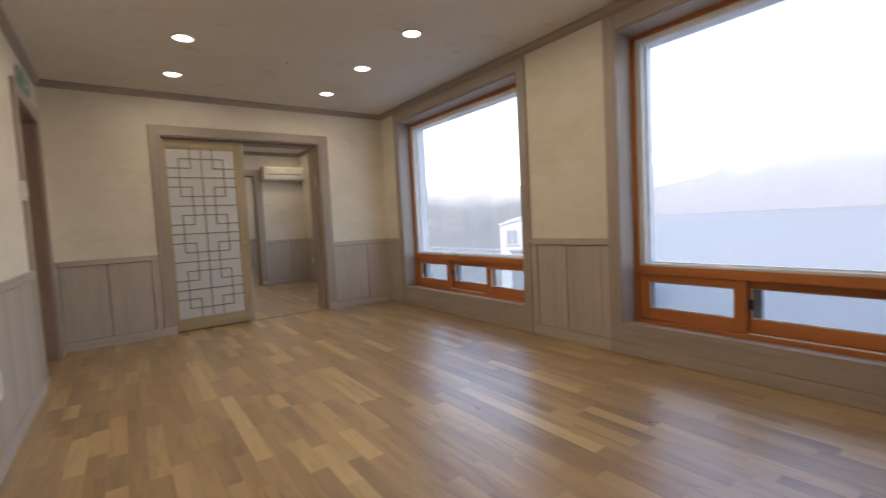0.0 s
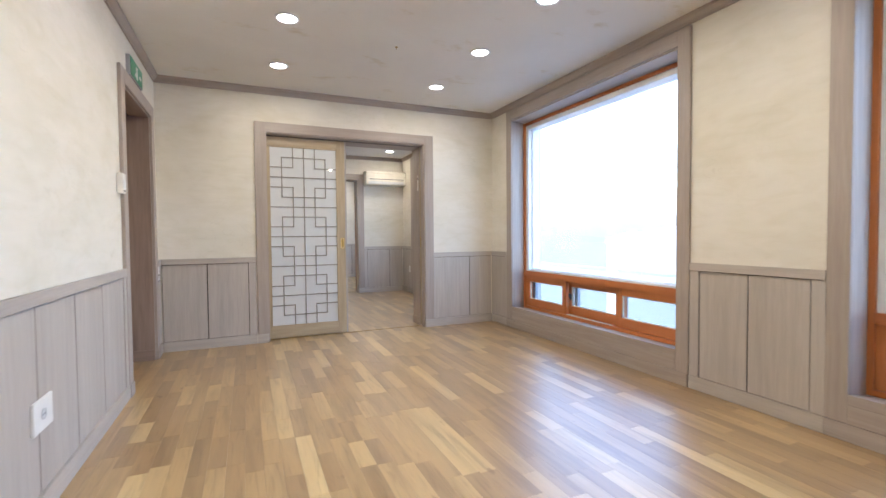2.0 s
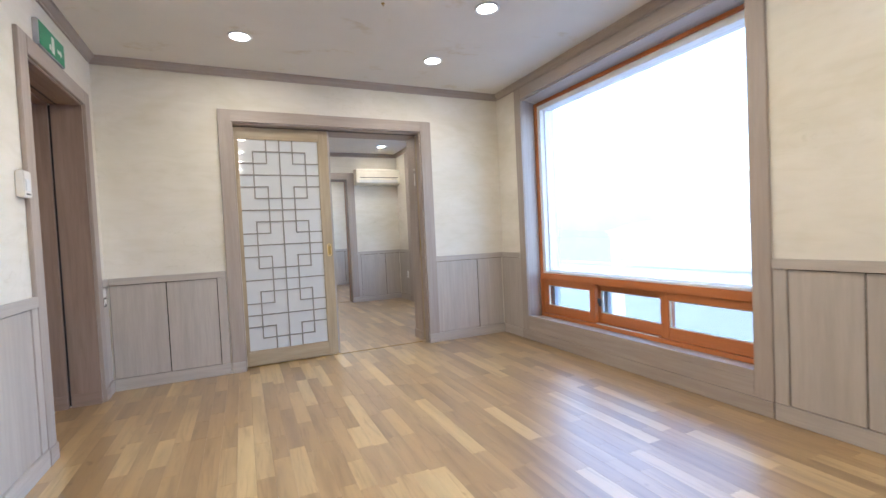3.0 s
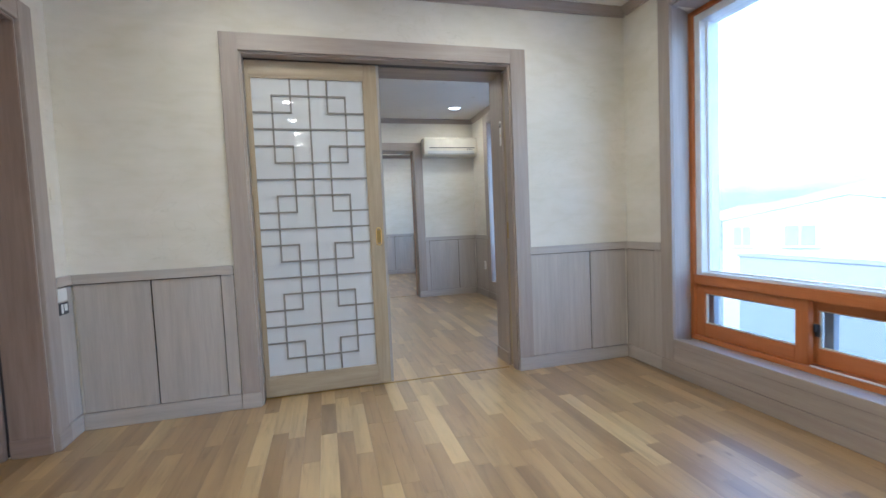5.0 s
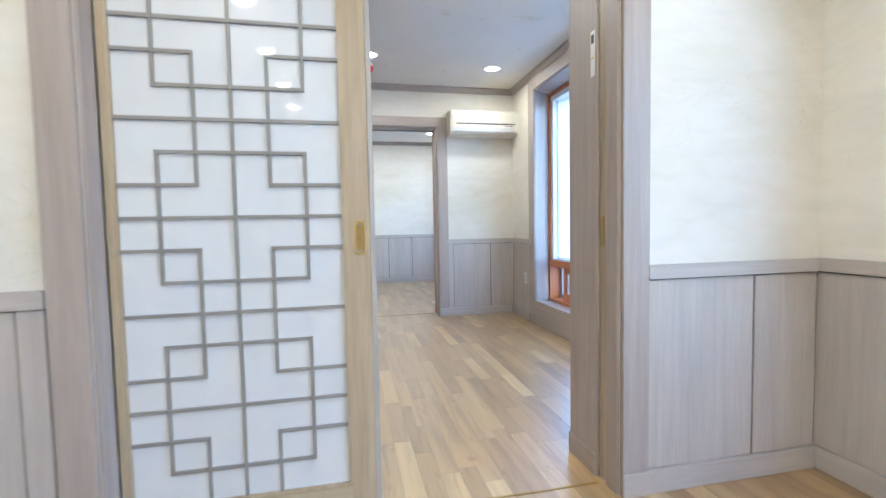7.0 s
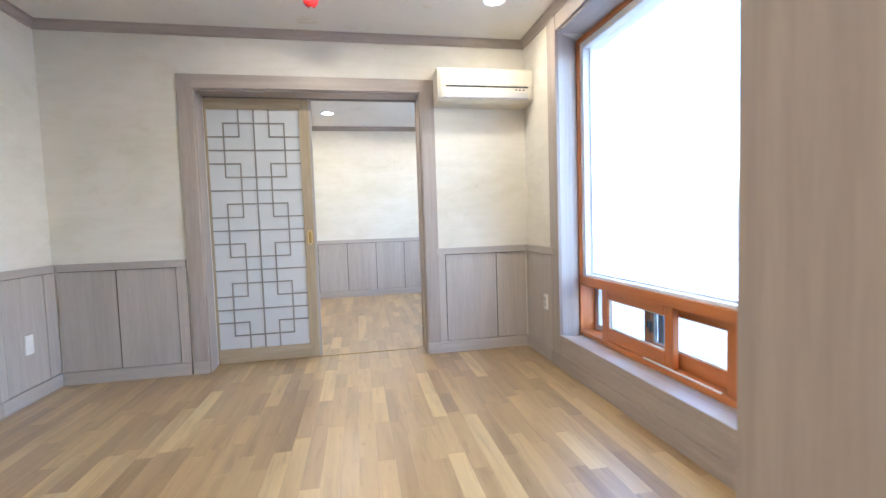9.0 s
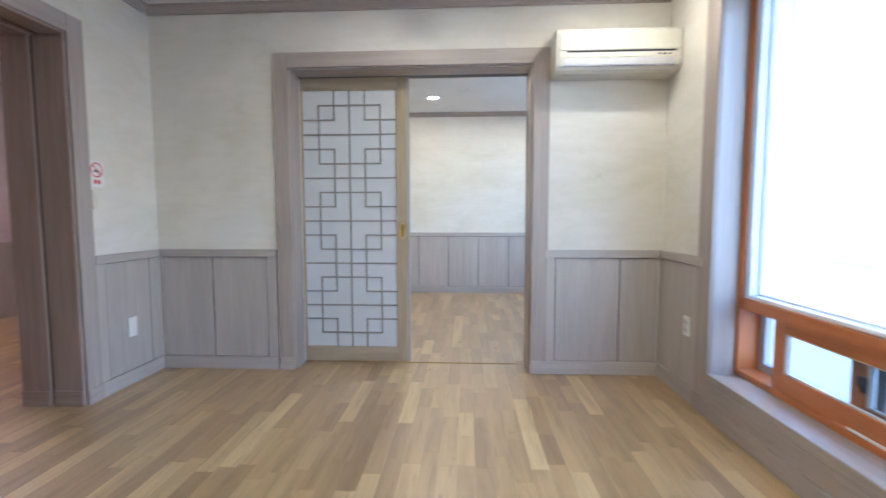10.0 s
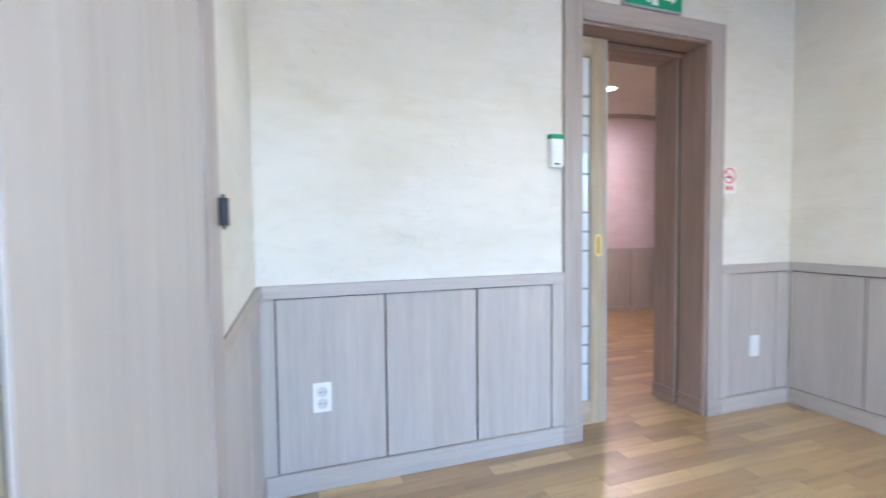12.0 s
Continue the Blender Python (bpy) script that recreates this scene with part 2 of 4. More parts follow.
def profile_y(points, y0, y1):
    """A bar along y with an outline of (x, z)."""
    bm = bmesh.new()
    lo, hi = [bm.verts.new((x, y0, z)) for x, z in points], [bm.verts.new((x, y1, z)) for x, z in points]
    bm.faces.new(lo)
    bm.faces.new(hi[::-1])
    for i in range(len(points)):
        j = (i + 1) % len(points)
        bm.faces.new((lo[i], lo[j], hi[j], hi[i]))
    bmesh.ops.recalc_face_normals(bm, faces=bm.faces[:])
    return bm


def profile_x(points, x0, x1):
    """A bar along x with an outline of (y, z)."""
    bm = profile_y(points, x0, x1)
    for v in bm.verts:
        v.co = (v.co.y, v.co.x, v.co.z)
    bmesh.ops.recalc_face_normals(bm, faces=bm.faces[:])
    return bm


def part(name, bm, mat, parent=None, label=""):
    me = bpy.data.meshes.new(name)
    bm.to_mesh(me)
    bm.free()
    me.materials.append(mat)
    ob = new(name, me)
    if parent:
        ob.parent = parent
    return tagged(ob, label)


def smooth(ob):
    for f in ob.data.polygons:
        f.use_smooth = True
    return ob


def thing(name, label, category, group="", kind=""):
    return tagged(new(name), label, category, group, kind)


def structure(name, bm, mat, label):
    return tagged(part(name, bm, mat, None, label), kind="structure")


def lathe(rings, segments=24, centre=(0, 0, 0), squash=1.0):
    """A turned shape from (radius, z) rings."""
    bm = bmesh.new()
    loops = []
    for r, z in rings:
        loops.append([bm.verts.new((centre[0] + r * math.cos(2 * math.pi * i / segments), centre[1] + squash * r * math.sin(2 * math.pi * i / segments), centre[2] + z)) for i in range(segments)])
    for a, b in zip(loops, loops[1:]):
        for i in range(segments):
            j = (i + 1) % segments
            bm.faces.new((a[i], a[j], b[j], b[i]))
    bm.faces.new(loops[0][::-1])
    bm.faces.new(loops[-1])
    bmesh.ops.recalc_face_normals(bm, faces=bm.faces[:])
    return bm


# ---- the plan ----
WEST, EAST, WEST_BACK, EAST_BACK = -0.375, 3.31, -0.735, 3.78
SOUTH, A_FACE, A_BACK, B_FACE, B_BACK, C_FACE = -1.25, 5.65, 6.068, 9.228, 9.47, 12.65
A_BACK_EAST = 6.012
TOP, RAIL = 2.648, 0.90
DOOR_A, DOOR_B = (0.602, 2.368), (0.652, 2.390)
DOOR_C, DOOR_D = (7.65, 8.525), (4.42, 5.38)
HEAD = 2.195
# windows: casing's clear span, then the frame's span, along y
# the last window is out of view, added to bring daylight to the far room
WINDOWS = [("window_1", 2.94, 5.165, 2.87, 5.253), ("window_2", -0.40, 1.905, -0.445, 1.93), ("window_3", 6.40, 8.56, 6.33, 8.70), ("unseen_window_4", 9.95, 12.15, 9.88, 12.25)]
W_LOW, W_HIGH, FRAME_X = 0.20, 2.46, 3.515

# ---- walls, floor bed and ceiling ----
structure("floor", boxes((-6.2, EAST_BACK, SOUTH - 0.3, 13.0, -0.25, -0.012)), UNDER, "floor bed under the oak strips")
structure("ceiling", boxes((-6.2, EAST_BACK, SOUTH - 0.3, 13.0, TOP, TOP + 0.2)), CEIL, "papered cream ceiling, slightly stained")
structure("wall_west", boxes(
    (WEST_BACK, WEST, SOUTH, DOOR_D[0], -0.012, TOP), (WEST_BACK, WEST, DOOR_D[0], DOOR_D[1], HEAD, TOP),
    (WEST_BACK, WEST, DOOR_D[1], 6.98, -0.012, TOP), (WEST_BACK, -0.545, 6.98, DOOR_C[0], -0.012, TOP), (-0.475, WEST, 6.98, DOOR_C[0], -0.012, TOP), (-0.545, -0.475, 6.98, DOOR_C[0], HEAD, TOP), (WEST_BACK, WEST, DOOR_C[0], DOOR_C[1], HEAD, TOP),
    (WEST_BACK, WEST, DOOR_C[1], C_FACE, -0.012, TOP)), PAPER, "cream papered wall with two doorways")
east, y = [], SOUTH
for _, _, _, f0, f1 in sorted(WINDOWS, key=lambda w: w[1]):
    east += [(EAST, EAST_BACK, y, f0, -0.012, TOP), (EAST, EAST_BACK, f0, f1, -0.012, W_LOW), (EAST, EAST_BACK, f0, f1, W_HIGH, TOP)]
    y = f1
structure("wall_east", boxes(*east, (EAST, EAST_BACK, y, C_FACE, -0.012, TOP)), PAPER, "cream papered wall with large windows")
structure("wall_south", boxes((WEST_BACK, EAST_BACK, SOUTH - 0.3, SOUTH, -0.012, TOP)), PAPER, "plain cream papered end wall")
structure("wall_north", boxes((WEST_BACK, EAST_BACK, C_FACE, C_FACE + 0.3, -0.012, TOP)), PAPER, "cream papered end wall of the far room")
for name, (d0, d1), y0, y1, y2 in (("wall_partition_1", DOOR_A, A_FACE, A_BACK, A_BACK_EAST), ("wall_partition_2", DOOR_B, B_FACE, B_BACK, B_BACK)):
    structure(name, boxes((WEST, d0, y0, y1, -0.012, TOP), (d1, EAST, y0, y2, -0.012, TOP), (d0, d1, y0, y2, HEAD, TOP), *([(d0, 0.866, y0 + 0.14, y1, -0.012, HEAD), (d0, 1.362, y2, y1, HEAD, TOP)] if y2 < y1 else [])), PAPER, "cream papered partition with a wide doorway")
structure("wall_hall", boxes((-6.2, -6.0, SOUTH, 13.0, -0.012, TOP), (-6.0, WEST_BACK, 2.2, 2.4, -0.012, TOP), (-6.0, WEST_BACK, C_FACE, C_FACE + 0.3, -0.012, TOP)), HALL_PAPER, "papered hall walls, tinted rose for warm lamplight")


# ---- crown moulding, wainscot ----
def crown(x0, x1, y0, y1):
    """Crown moulding round one room."""
    w, lo = 0.045, 2.584
    t = tagged(new("crown_moulding"), "grey-brown wooden crown moulding under the ceiling", "moulding", kind="structure")
    out = [(0, lo), (0, TOP), (w, TOP), (w * 0.92, TOP - 0.02), (w * 0.5, TOP - 0.045), (w * 0.32, lo + 0.012), (w * 0.3, lo)]
    part("moulding_strip", profile_y([(x0 + a, z) for a, z in out], y0 + w, y1 - w), CASE_Y, t)
    part("moulding_strip", profile_y([(x1 - a, z) for a, z in out], y0 + w, y1 - w), CASE_Y, t)
    part("moulding_strip", profile_x([(y0 + a, z) for a, z in out], x0, x1), CASE_X, t)
    part("moulding_strip", profile_x([(y1 - a, z) for a, z in out], x0, x1), CASE_X, t)


def wainscot(axis, face, side, a0, a1, cuts, ends=(True, True), label="grey oak panelled wainscot below the cream wallpaper"):
    """Panelling on a wall: axis is the way it runs, face the wall's place, side the way it looks; cuts are the joints between its boards."""
    t = tagged(new("wainscot"), label, "wainscot", kind="structure")
    along = TRIM_X if axis == "x" else TRIM_Y

    def piece(name, p0, p1, z0, z1, d0, d1, mat, bevel=0.0015):
        f = sorted((face + side * d0, face + side * d1))
        span = (p0, p1, *f, z0, z1) if axis == "x" else (*f, p0, p1, z0, z1)
        part(name, boxes(span, bevel=bevel), mat, t)
    piece("backing", a0, a1, 0.0, RAIL - 0.004, 0.0, 0.004, GROOVE, 0)
    piece("top_rail", a0, a1, 0.845, RAIL, 0.004, 0.026, along, 0.003)
    piece("skirting", a0, a1, 0.0, 0.095, 0.004, 0.026, along, 0.003)
    lo, hi = a0, a1
    if ends[0]:
        piece("stile", a0, a0 + 0.07, 0.097, 0.843, 0.004, 0.019, TRIM_Z)
        lo = a0 + 0.072
    if ends[1]:
        piece("stile", a1 - 0.07, a1, 0.097, 0.843, 0.004, 0.019, TRIM_Z)
        hi = a1 - 0.072
    marks = [lo] + [c for c in sorted(cuts) if lo + 0.05 < c < hi - 0.05] + [hi]
    for p, q in zip(marks, marks[1:]):
        piece("panel", p + 0.004, q - 0.004, 0.098, 0.840, 0.004, 0.014, TRIM_Z)


for y0, y1 in ((SOUTH, A_FACE), (A_BACK, B_FACE), (B_BACK, C_FACE)):
    crown(WEST, EAST, y0, y1)
step = lambda a, b, s: [a + s * i for i in range(int((b - a) / s) + 1)]
wainscot("y", WEST, 1, SOUTH, 4.31, step(-1.12, 4.3, 0.444), (False, True))
wainscot("y", WEST, 1, 5.49, A_FACE, [], (False, False))
wainscot("x", A_FACE, -1, WEST + 0.026, 0.49, [0.04], (False, True))
wainscot("x", A_FACE, -1, 2.475, EAST - 0.026, [2.97], (False, False))
wainscot("y", EAST, -1, 5.27, A_FACE, [], (True, False))
wainscot("y", EAST, -1, 2.01, 2.83, [2.428], (True, True))
wainscot("y", EAST, -1, SOUTH, -0.51, [], (True, True))
wainscot("x", SOUTH, 1, WEST + 0.026, EAST - 0.026, step(0.1, 3.2, 0.444))
wainscot("y", WEST, 1, A_BACK, 7.54, [6.606, 7.053], (True, True))
wainscot("y", WEST, 1, 8.63, B_FACE, [9.1], (True, False))
wainscot("x", A_BACK, 1, WEST + 0.026, 0.733, [0.15], (False, True))
wainscot("x", A_BACK_EAST, 1, 2.475, EAST - 0.026, [2.9], (True, False))
wainscot("x", B_FACE, -1, WEST + 0.026, 0.53, [0.044], (False, True))
wainscot("x", B_FACE, -1, 2.49, EAST - 0.026, [3.014], (True, False))
wainscot("y", EAST, -1, 8.65, B_FACE, [], (True, False))
wainscot("y", EAST, -1, A_BACK_EAST, 6.30, [], (False, True))
wainscot("x", C_FACE, -1, WEST + 0.026, EAST - 0.026, [c - 0.445 * 3 for c in (0.77, 1.215, 1.66)] + [0.77, 1.215, 1.66, 2.107, 2.551, 2.995], (False, False))
wainscot("y", WEST, 1, B_BACK, C_FACE, step(10.1, 12.6, 0.445), (True, False))
wainscot("y", EAST, -1, 12.27, C_FACE, [], (True, False))
wainscot("y", EAST, -1, B_BACK, 9.84, [], (False, True))


# ---- windows ----
def window(name, c0, c1, f0, f1, cuts, slid=0.0):
    """A fixed pane over three low sliding sashes, in a deep panelled reveal."""
    t = tagged(new(name), "large fixed window over low orange sliding sashes, in a grey oak casing", "window", kind="structure")
    o0, o1 = min(c0 - 0.105, f0 - 0.004), max(c1 + 0.105, f1 + 0.004)
    front = EAST - 0.022
    casing = tagged(new("window_casing"), "grey oak window casing", kind="structure")
    casing.parent = t
    part("casing_board", boxes((front, EAST, o0, c0, 0.0955, 2.575), bevel=0.003), CASE_Z, casing)
    part("casing_board", boxes((front, EAST, c1, o1, 0.0955, 2.575), bevel=0.003), CASE_Z, casing)
    part("casing_board", boxes((front, EAST, c0, c1, W_HIGH, 2.575), bevel=0.003), CASE_Y, casing)
    part("casing_board", boxes((front, EAST, c0, c1, 0.0955, W_LOW), bevel=0.003), CASE_Y, casing)
    part("skirting", boxes((EAST - 0.03, EAST, o0, o1, 0.0, 0.095), bevel=0.003), CASE_Y, casing)
    part("reveal", prism([(EAST, c0), (FRAME_X + 0.01, f0 + 0.004), (FRAME_X + 0.01, f0), (EAST, f0)], W_LOW, W_HIGH), CASE_Z, casing)
    part("reveal", prism([(EAST, c1), (EAST, f1), (FRAME_X + 0.01, f1), (FRAME_X + 0.01, f1 - 0.004)], W_LOW, W_HIGH), CASE_Z, casing)
    part("reveal_head", boxes((EAST, FRAME_X, c0, c1, W_HIGH - 0.012, W_HIGH)), CASE_Y, casing)
    part("sill_board", profile_y([(EAST - 0.0225, 0.2), (EAST - 0.0225, 0.248), (EAST - 0.018, 0.252), (FRAME_X + 0.005, 0.212), (FRAME_X + 0.005, 0.2)], c0, c1), CASE_Y, casing)
    x0, x1 = FRAME_X, FRAME_X + 0.17
    lo, hi = W_LOW + 0.012, W_HIGH - 0.012
    fr = part("window_frame", boxes((x0, x1, f0, f0 + 0.035, lo, hi), (x0, x1, f1 - 0.035, f1, lo, hi), bevel=0.002), ORANGE_Z, t, "orange wood-foil frame")
    part("frame_rail", boxes((x0, x1, f0 + 0.035, f1 - 0.035, hi - 0.028, hi), bevel=0.002), ORANGE_Y, fr)
    part("frame_rail", boxes((x0, x1, f0 + 0.035, f1 - 0.035, 0.605, 0.668), bevel=0.003), ORANGE_Y, fr)
    part("frame_rail", boxes((x0, x1, f0 + 0.035, f1 - 0.035, lo, 0.245), bevel=0.003), ORANGE_Y, fr)
    # fixed pane in a white inner frame
    p0, p1, q0, q1 = f0 + 0.035, f1 - 0.035, 0.668, hi - 0.028
    w = 0.05
    inner = part("pane_frame", boxes((x0 + 0.02, x1, p0, p0 + w, q0, q1), (x0 + 0.02, x1, p1 - w, p1, q0, q1), (x0 + 0.02, x1, p0 + w, p1 - w, q1 - 0.05, q1), (x0 + 0.02, x1, p0 + w, p1 - w, q0, q0 + 0.02), bevel=0.003), PVC, t, "white inner frame")
    part("glazing_bead", boxes((x0 + 0.07, x0 + 0.09, p0 + w, p0 + w + 0.014, q0 + 0.02, q1 - 0.05), (x0 + 0.07, x0 + 0.09, p1 - w - 0.014, p1 - w, q0 + 0.02, q1 - 0.05), (x0 + 0.07, x0 + 0.09, p0 + w + 0.014, p1 - w - 0.014, q0 + 0.02, q0 + 0.032)), PVC, inner)
    pane = part("pane", boxes((x0 + 0.095, x0 + 0.101, p0 + w, p1 - w, q0 + 0.02, q1 - 0.05)), GLASS, t)
    pane.visible_shadow = False
    # three sashes: the outer two on the room side's track
    s0, s1 = f0 + 0.035, f1 - 0.035
    a, b = cuts
    for lo_y, hi_y, back, shift in ((b, s1, 0.02, -slid), (a - 0.05, b + 0.06, 0.075, 0.0), (s0, a, 0.02, 0.0)):
        lo_y, hi_y = lo_y + shift, hi_y + shift
        xs, xe = x0 + back, x0 + back + 0.04
        sash = part("sash", boxes((xs, xe, lo_y, lo_y + 0.07, 0.247, 0.603), (xs, xe, hi_y - 0.07, hi_y, 0.247, 0.603), bevel=0.003), ORANGE_Z, t, "orange sliding sash")
        part("sash_rail", boxes((xs, xe, lo_y + 0.07, hi_y - 0.07, 0.247, 0.335), bevel=0.003), ORANGE_Y, sash)
        part("sash_rail", boxes((xs, xe, lo_y + 0.07, hi_y - 0.07, 0.545, 0.603), bevel=0.003), ORANGE_Y, sash)
        gasket = ((xs + 0.012, xs + 0.026, lo_y + 0.07, lo_y + 0.078, 0.335, 0.545), (xs + 0.012, xs + 0.026, hi_y - 0.078, hi_y - 0.07, 0.335, 0.545), (xs + 0.012, xs + 0.026, lo_y + 0.078, hi_y - 0.078, 0.335, 0.343), (xs + 0.012, xs + 0.026, lo_y + 0.078, hi_y - 0.078, 0.537, 0.545))
        part("gasket", boxes(*gasket), CREAM, sash)
        g = part("pane", boxes((xs + 0.017, xs + 0.021, lo_y + 0.078, hi_y - 0.078, 0.343, 0.537)), GLASS_BLUE, sash)
        g.visible_shadow = False
    # outer track and screen frame behind the sashes
    track = part("outer_track", boxes((x0 + 0.12, x0 + 0.16, s0, s1, 0.247, 0.29), (x0 + 0.12, x0 + 0.16, s0, s1, 0.57, 0.603), *[(x0 + 0.12, x0 + 0.16, y, y + 0.05, 0.29, 0.57) for y in (s0, a - 0.02, b - 0.06, s1 - 0.05)], bevel=0.002), SHADE_GREY, t, "grey outer sash frame")
    part("track_strip", boxes((x0 + 0.006, x0 + 0.014, a + 0.02, b - 0.02, 0.247, 0.256)), PVC, track)
    for y in (b - 0.016, a + 0.016):
        latch = part("latch", boxes((x0 + 0.058, x0 + 0.074, y - 0.014, y + 0.014, 0.40, 0.47), bevel=0.005), DARK, t, "dark sash latch")
        part("latch_lever", boxes((x0 + 0.04, x0 + 0.058, y - 0.006, y + 0.006, 0.43, 0.475), bevel=0.003), DARK, latch)
    return t


SASH_CUTS = {"window_1": (3.77, 4.47, 0.0), "window_2": (0.44, 1.15, 0.0), "window_3": (7.29, 7.93, 0.27), "unseen_window_4": (10.8, 11.5, 0.0)}
for name, c0, c1, f0, f1 in WINDOWS:
    window(name, c0, c1, f0, f1, SASH_CUTS[name][:2], SASH_CUTS[name][2])


# ---- latticed sliding panels ----
def lattice(u0, u1, z0, z1):
    """Bars of the lattice as (u0, u1, z0, z1) spans: six rows to a repeat, three repeats."""
    w, rows = 0.0058, 18
    col = lambda k: u0 + (u1 - u0) * (0.0, 0.17, 0.335, 0.5, 0.665, 0.83, 1.0)[k]
    row = lambda k: z1 - (z1 - z0) * k / rows
    across, up = [], []
    for k in range(1, rows):
        spans = {0: [(0, 6)], 3: [(0, 6)], 1: [(1, 5)], 5: [(1, 5)], 2: [(0, 2), (4, 6)], 4: [(0, 2), (4, 6)]}[k % 6]
        across += [(col(a) - (w if a else 0), col(b) + (w if b < 6 else 0), row(k) - w, row(k) + w) for a, b in spans]
    for c, runs in ((3, [(0, 18)]), (1, [(1, 5), (7, 11), (13, 17)]), (5, [(1, 5), (7, 11), (13, 17)]), (2, [(0, 2), (4, 8), (10, 14), (16, 18)]), (4, [(0, 2), (4, 8), (10, 14), (16, 18)])):
        up += [(col(c) - w, col(c) + w, row(b), row(a)) for a, b in runs]
    return across, up


def sliding_panel(place, width, left, right, label, handle_u, low=0.138, high=2.078):
    """A latticed panel in its own plane: u along its width from 0, looking along -y; place puts it in the room."""
    t = thing("sliding_door", label, "door", "latticed sliding doors")
    h, d = 2.178, 0.036
    u0, u1 = left, width - right
    st = part("stile", boxes((0, u0, 0, d, 0.012, h), bevel=0.003), PINE_Z, t)
    part("stile", boxes((u1, width, 0, d, 0.012, h), bevel=0.003), PINE_Z, t)
    part("edge_strip", boxes((width + 0.0005, width + 0.018, 0.003, d - 0.003, 0.012, h), bevel=0.002), EDGE, t, "pale grey edge strip")
    part("top_rail", boxes((u0, u1, 0, d, high, h), bevel=0.003), PINE_X, t)
    part("bottom_rail", boxes((u0, u1, 0, d, 0.012, low), bevel=0.003), PINE_X, t)
    pane = part("pane", boxes((u0, u1, 0.016, 0.022, low, high)), FROST, t, "frosted white glass")
    b = 0.009
    part("glazing_bead", boxes((u0, u0 + b, 0.004, 0.0155, low, high), (u1 - b, u1, 0.004, 0.0155, low, high), (u0 + b, u1 - b, 0.004, 0.0155, low, low + b), (u0 + b, u1 - b, 0.004, 0.0155, high - b, high)), PINE_Z, t)
    across, up = lattice(u0 + b, u1 - b, low + b, high - b)
    for s in across:
        part("muntin", boxes((s[0], s[1], 0.0075, 0.0155, s[2], s[3])), MUNTIN, t)
    for s in up:
        part("muntin", boxes((s[0], s[1], 0.0085, 0.0155, s[2], s[3])), MUNTIN, t)
    # brass flush pull: a rim round a cup, its sunken shade painted in darker brass
    bm = bmesh.new()
    rings = []
    for r, dep in ((1.0, 0.0), (1.0, -0.0025), (0.66, -0.0025), (0.6, 0.001)):
        rings.append([bm.verts.new((handle_u + r * 0.020 * math.cos(a), dep, 1.03 + (0.042 if math.sin(a) >= 0 else -0.042) + r * 0.020 * math.sin(a))) for a in [2 * math.pi * (i + 0.5) / 24 for i in range(24)]])
    for p, q in zip(rings, rings[1:]):
        for i in range(24):
            bm.faces.new((p[i], p[(i + 1) % 24], q[(i + 1) % 24], q[i]))
    bmesh.ops.recalc_face_normals(bm, faces=bm.faces[:])
    pull = part("flush_pull", bm, BRASS, t, "brass flush pull")
    part("pull_cup", boxes((handle_u - 0.012, handle_u + 0.012, -0.0008, 0.0, 0.988, 1.072), bevel=0.0003), BRASS_DARK, pull)
    t.matrix_world = place
    return t


def skirt_block(t, x0, x1, y0, y1):
    part("plinth_block", boxes((x0, x1, y0, y1, 0.0, 0.095), bevel=0.003), TRIM_X, t)


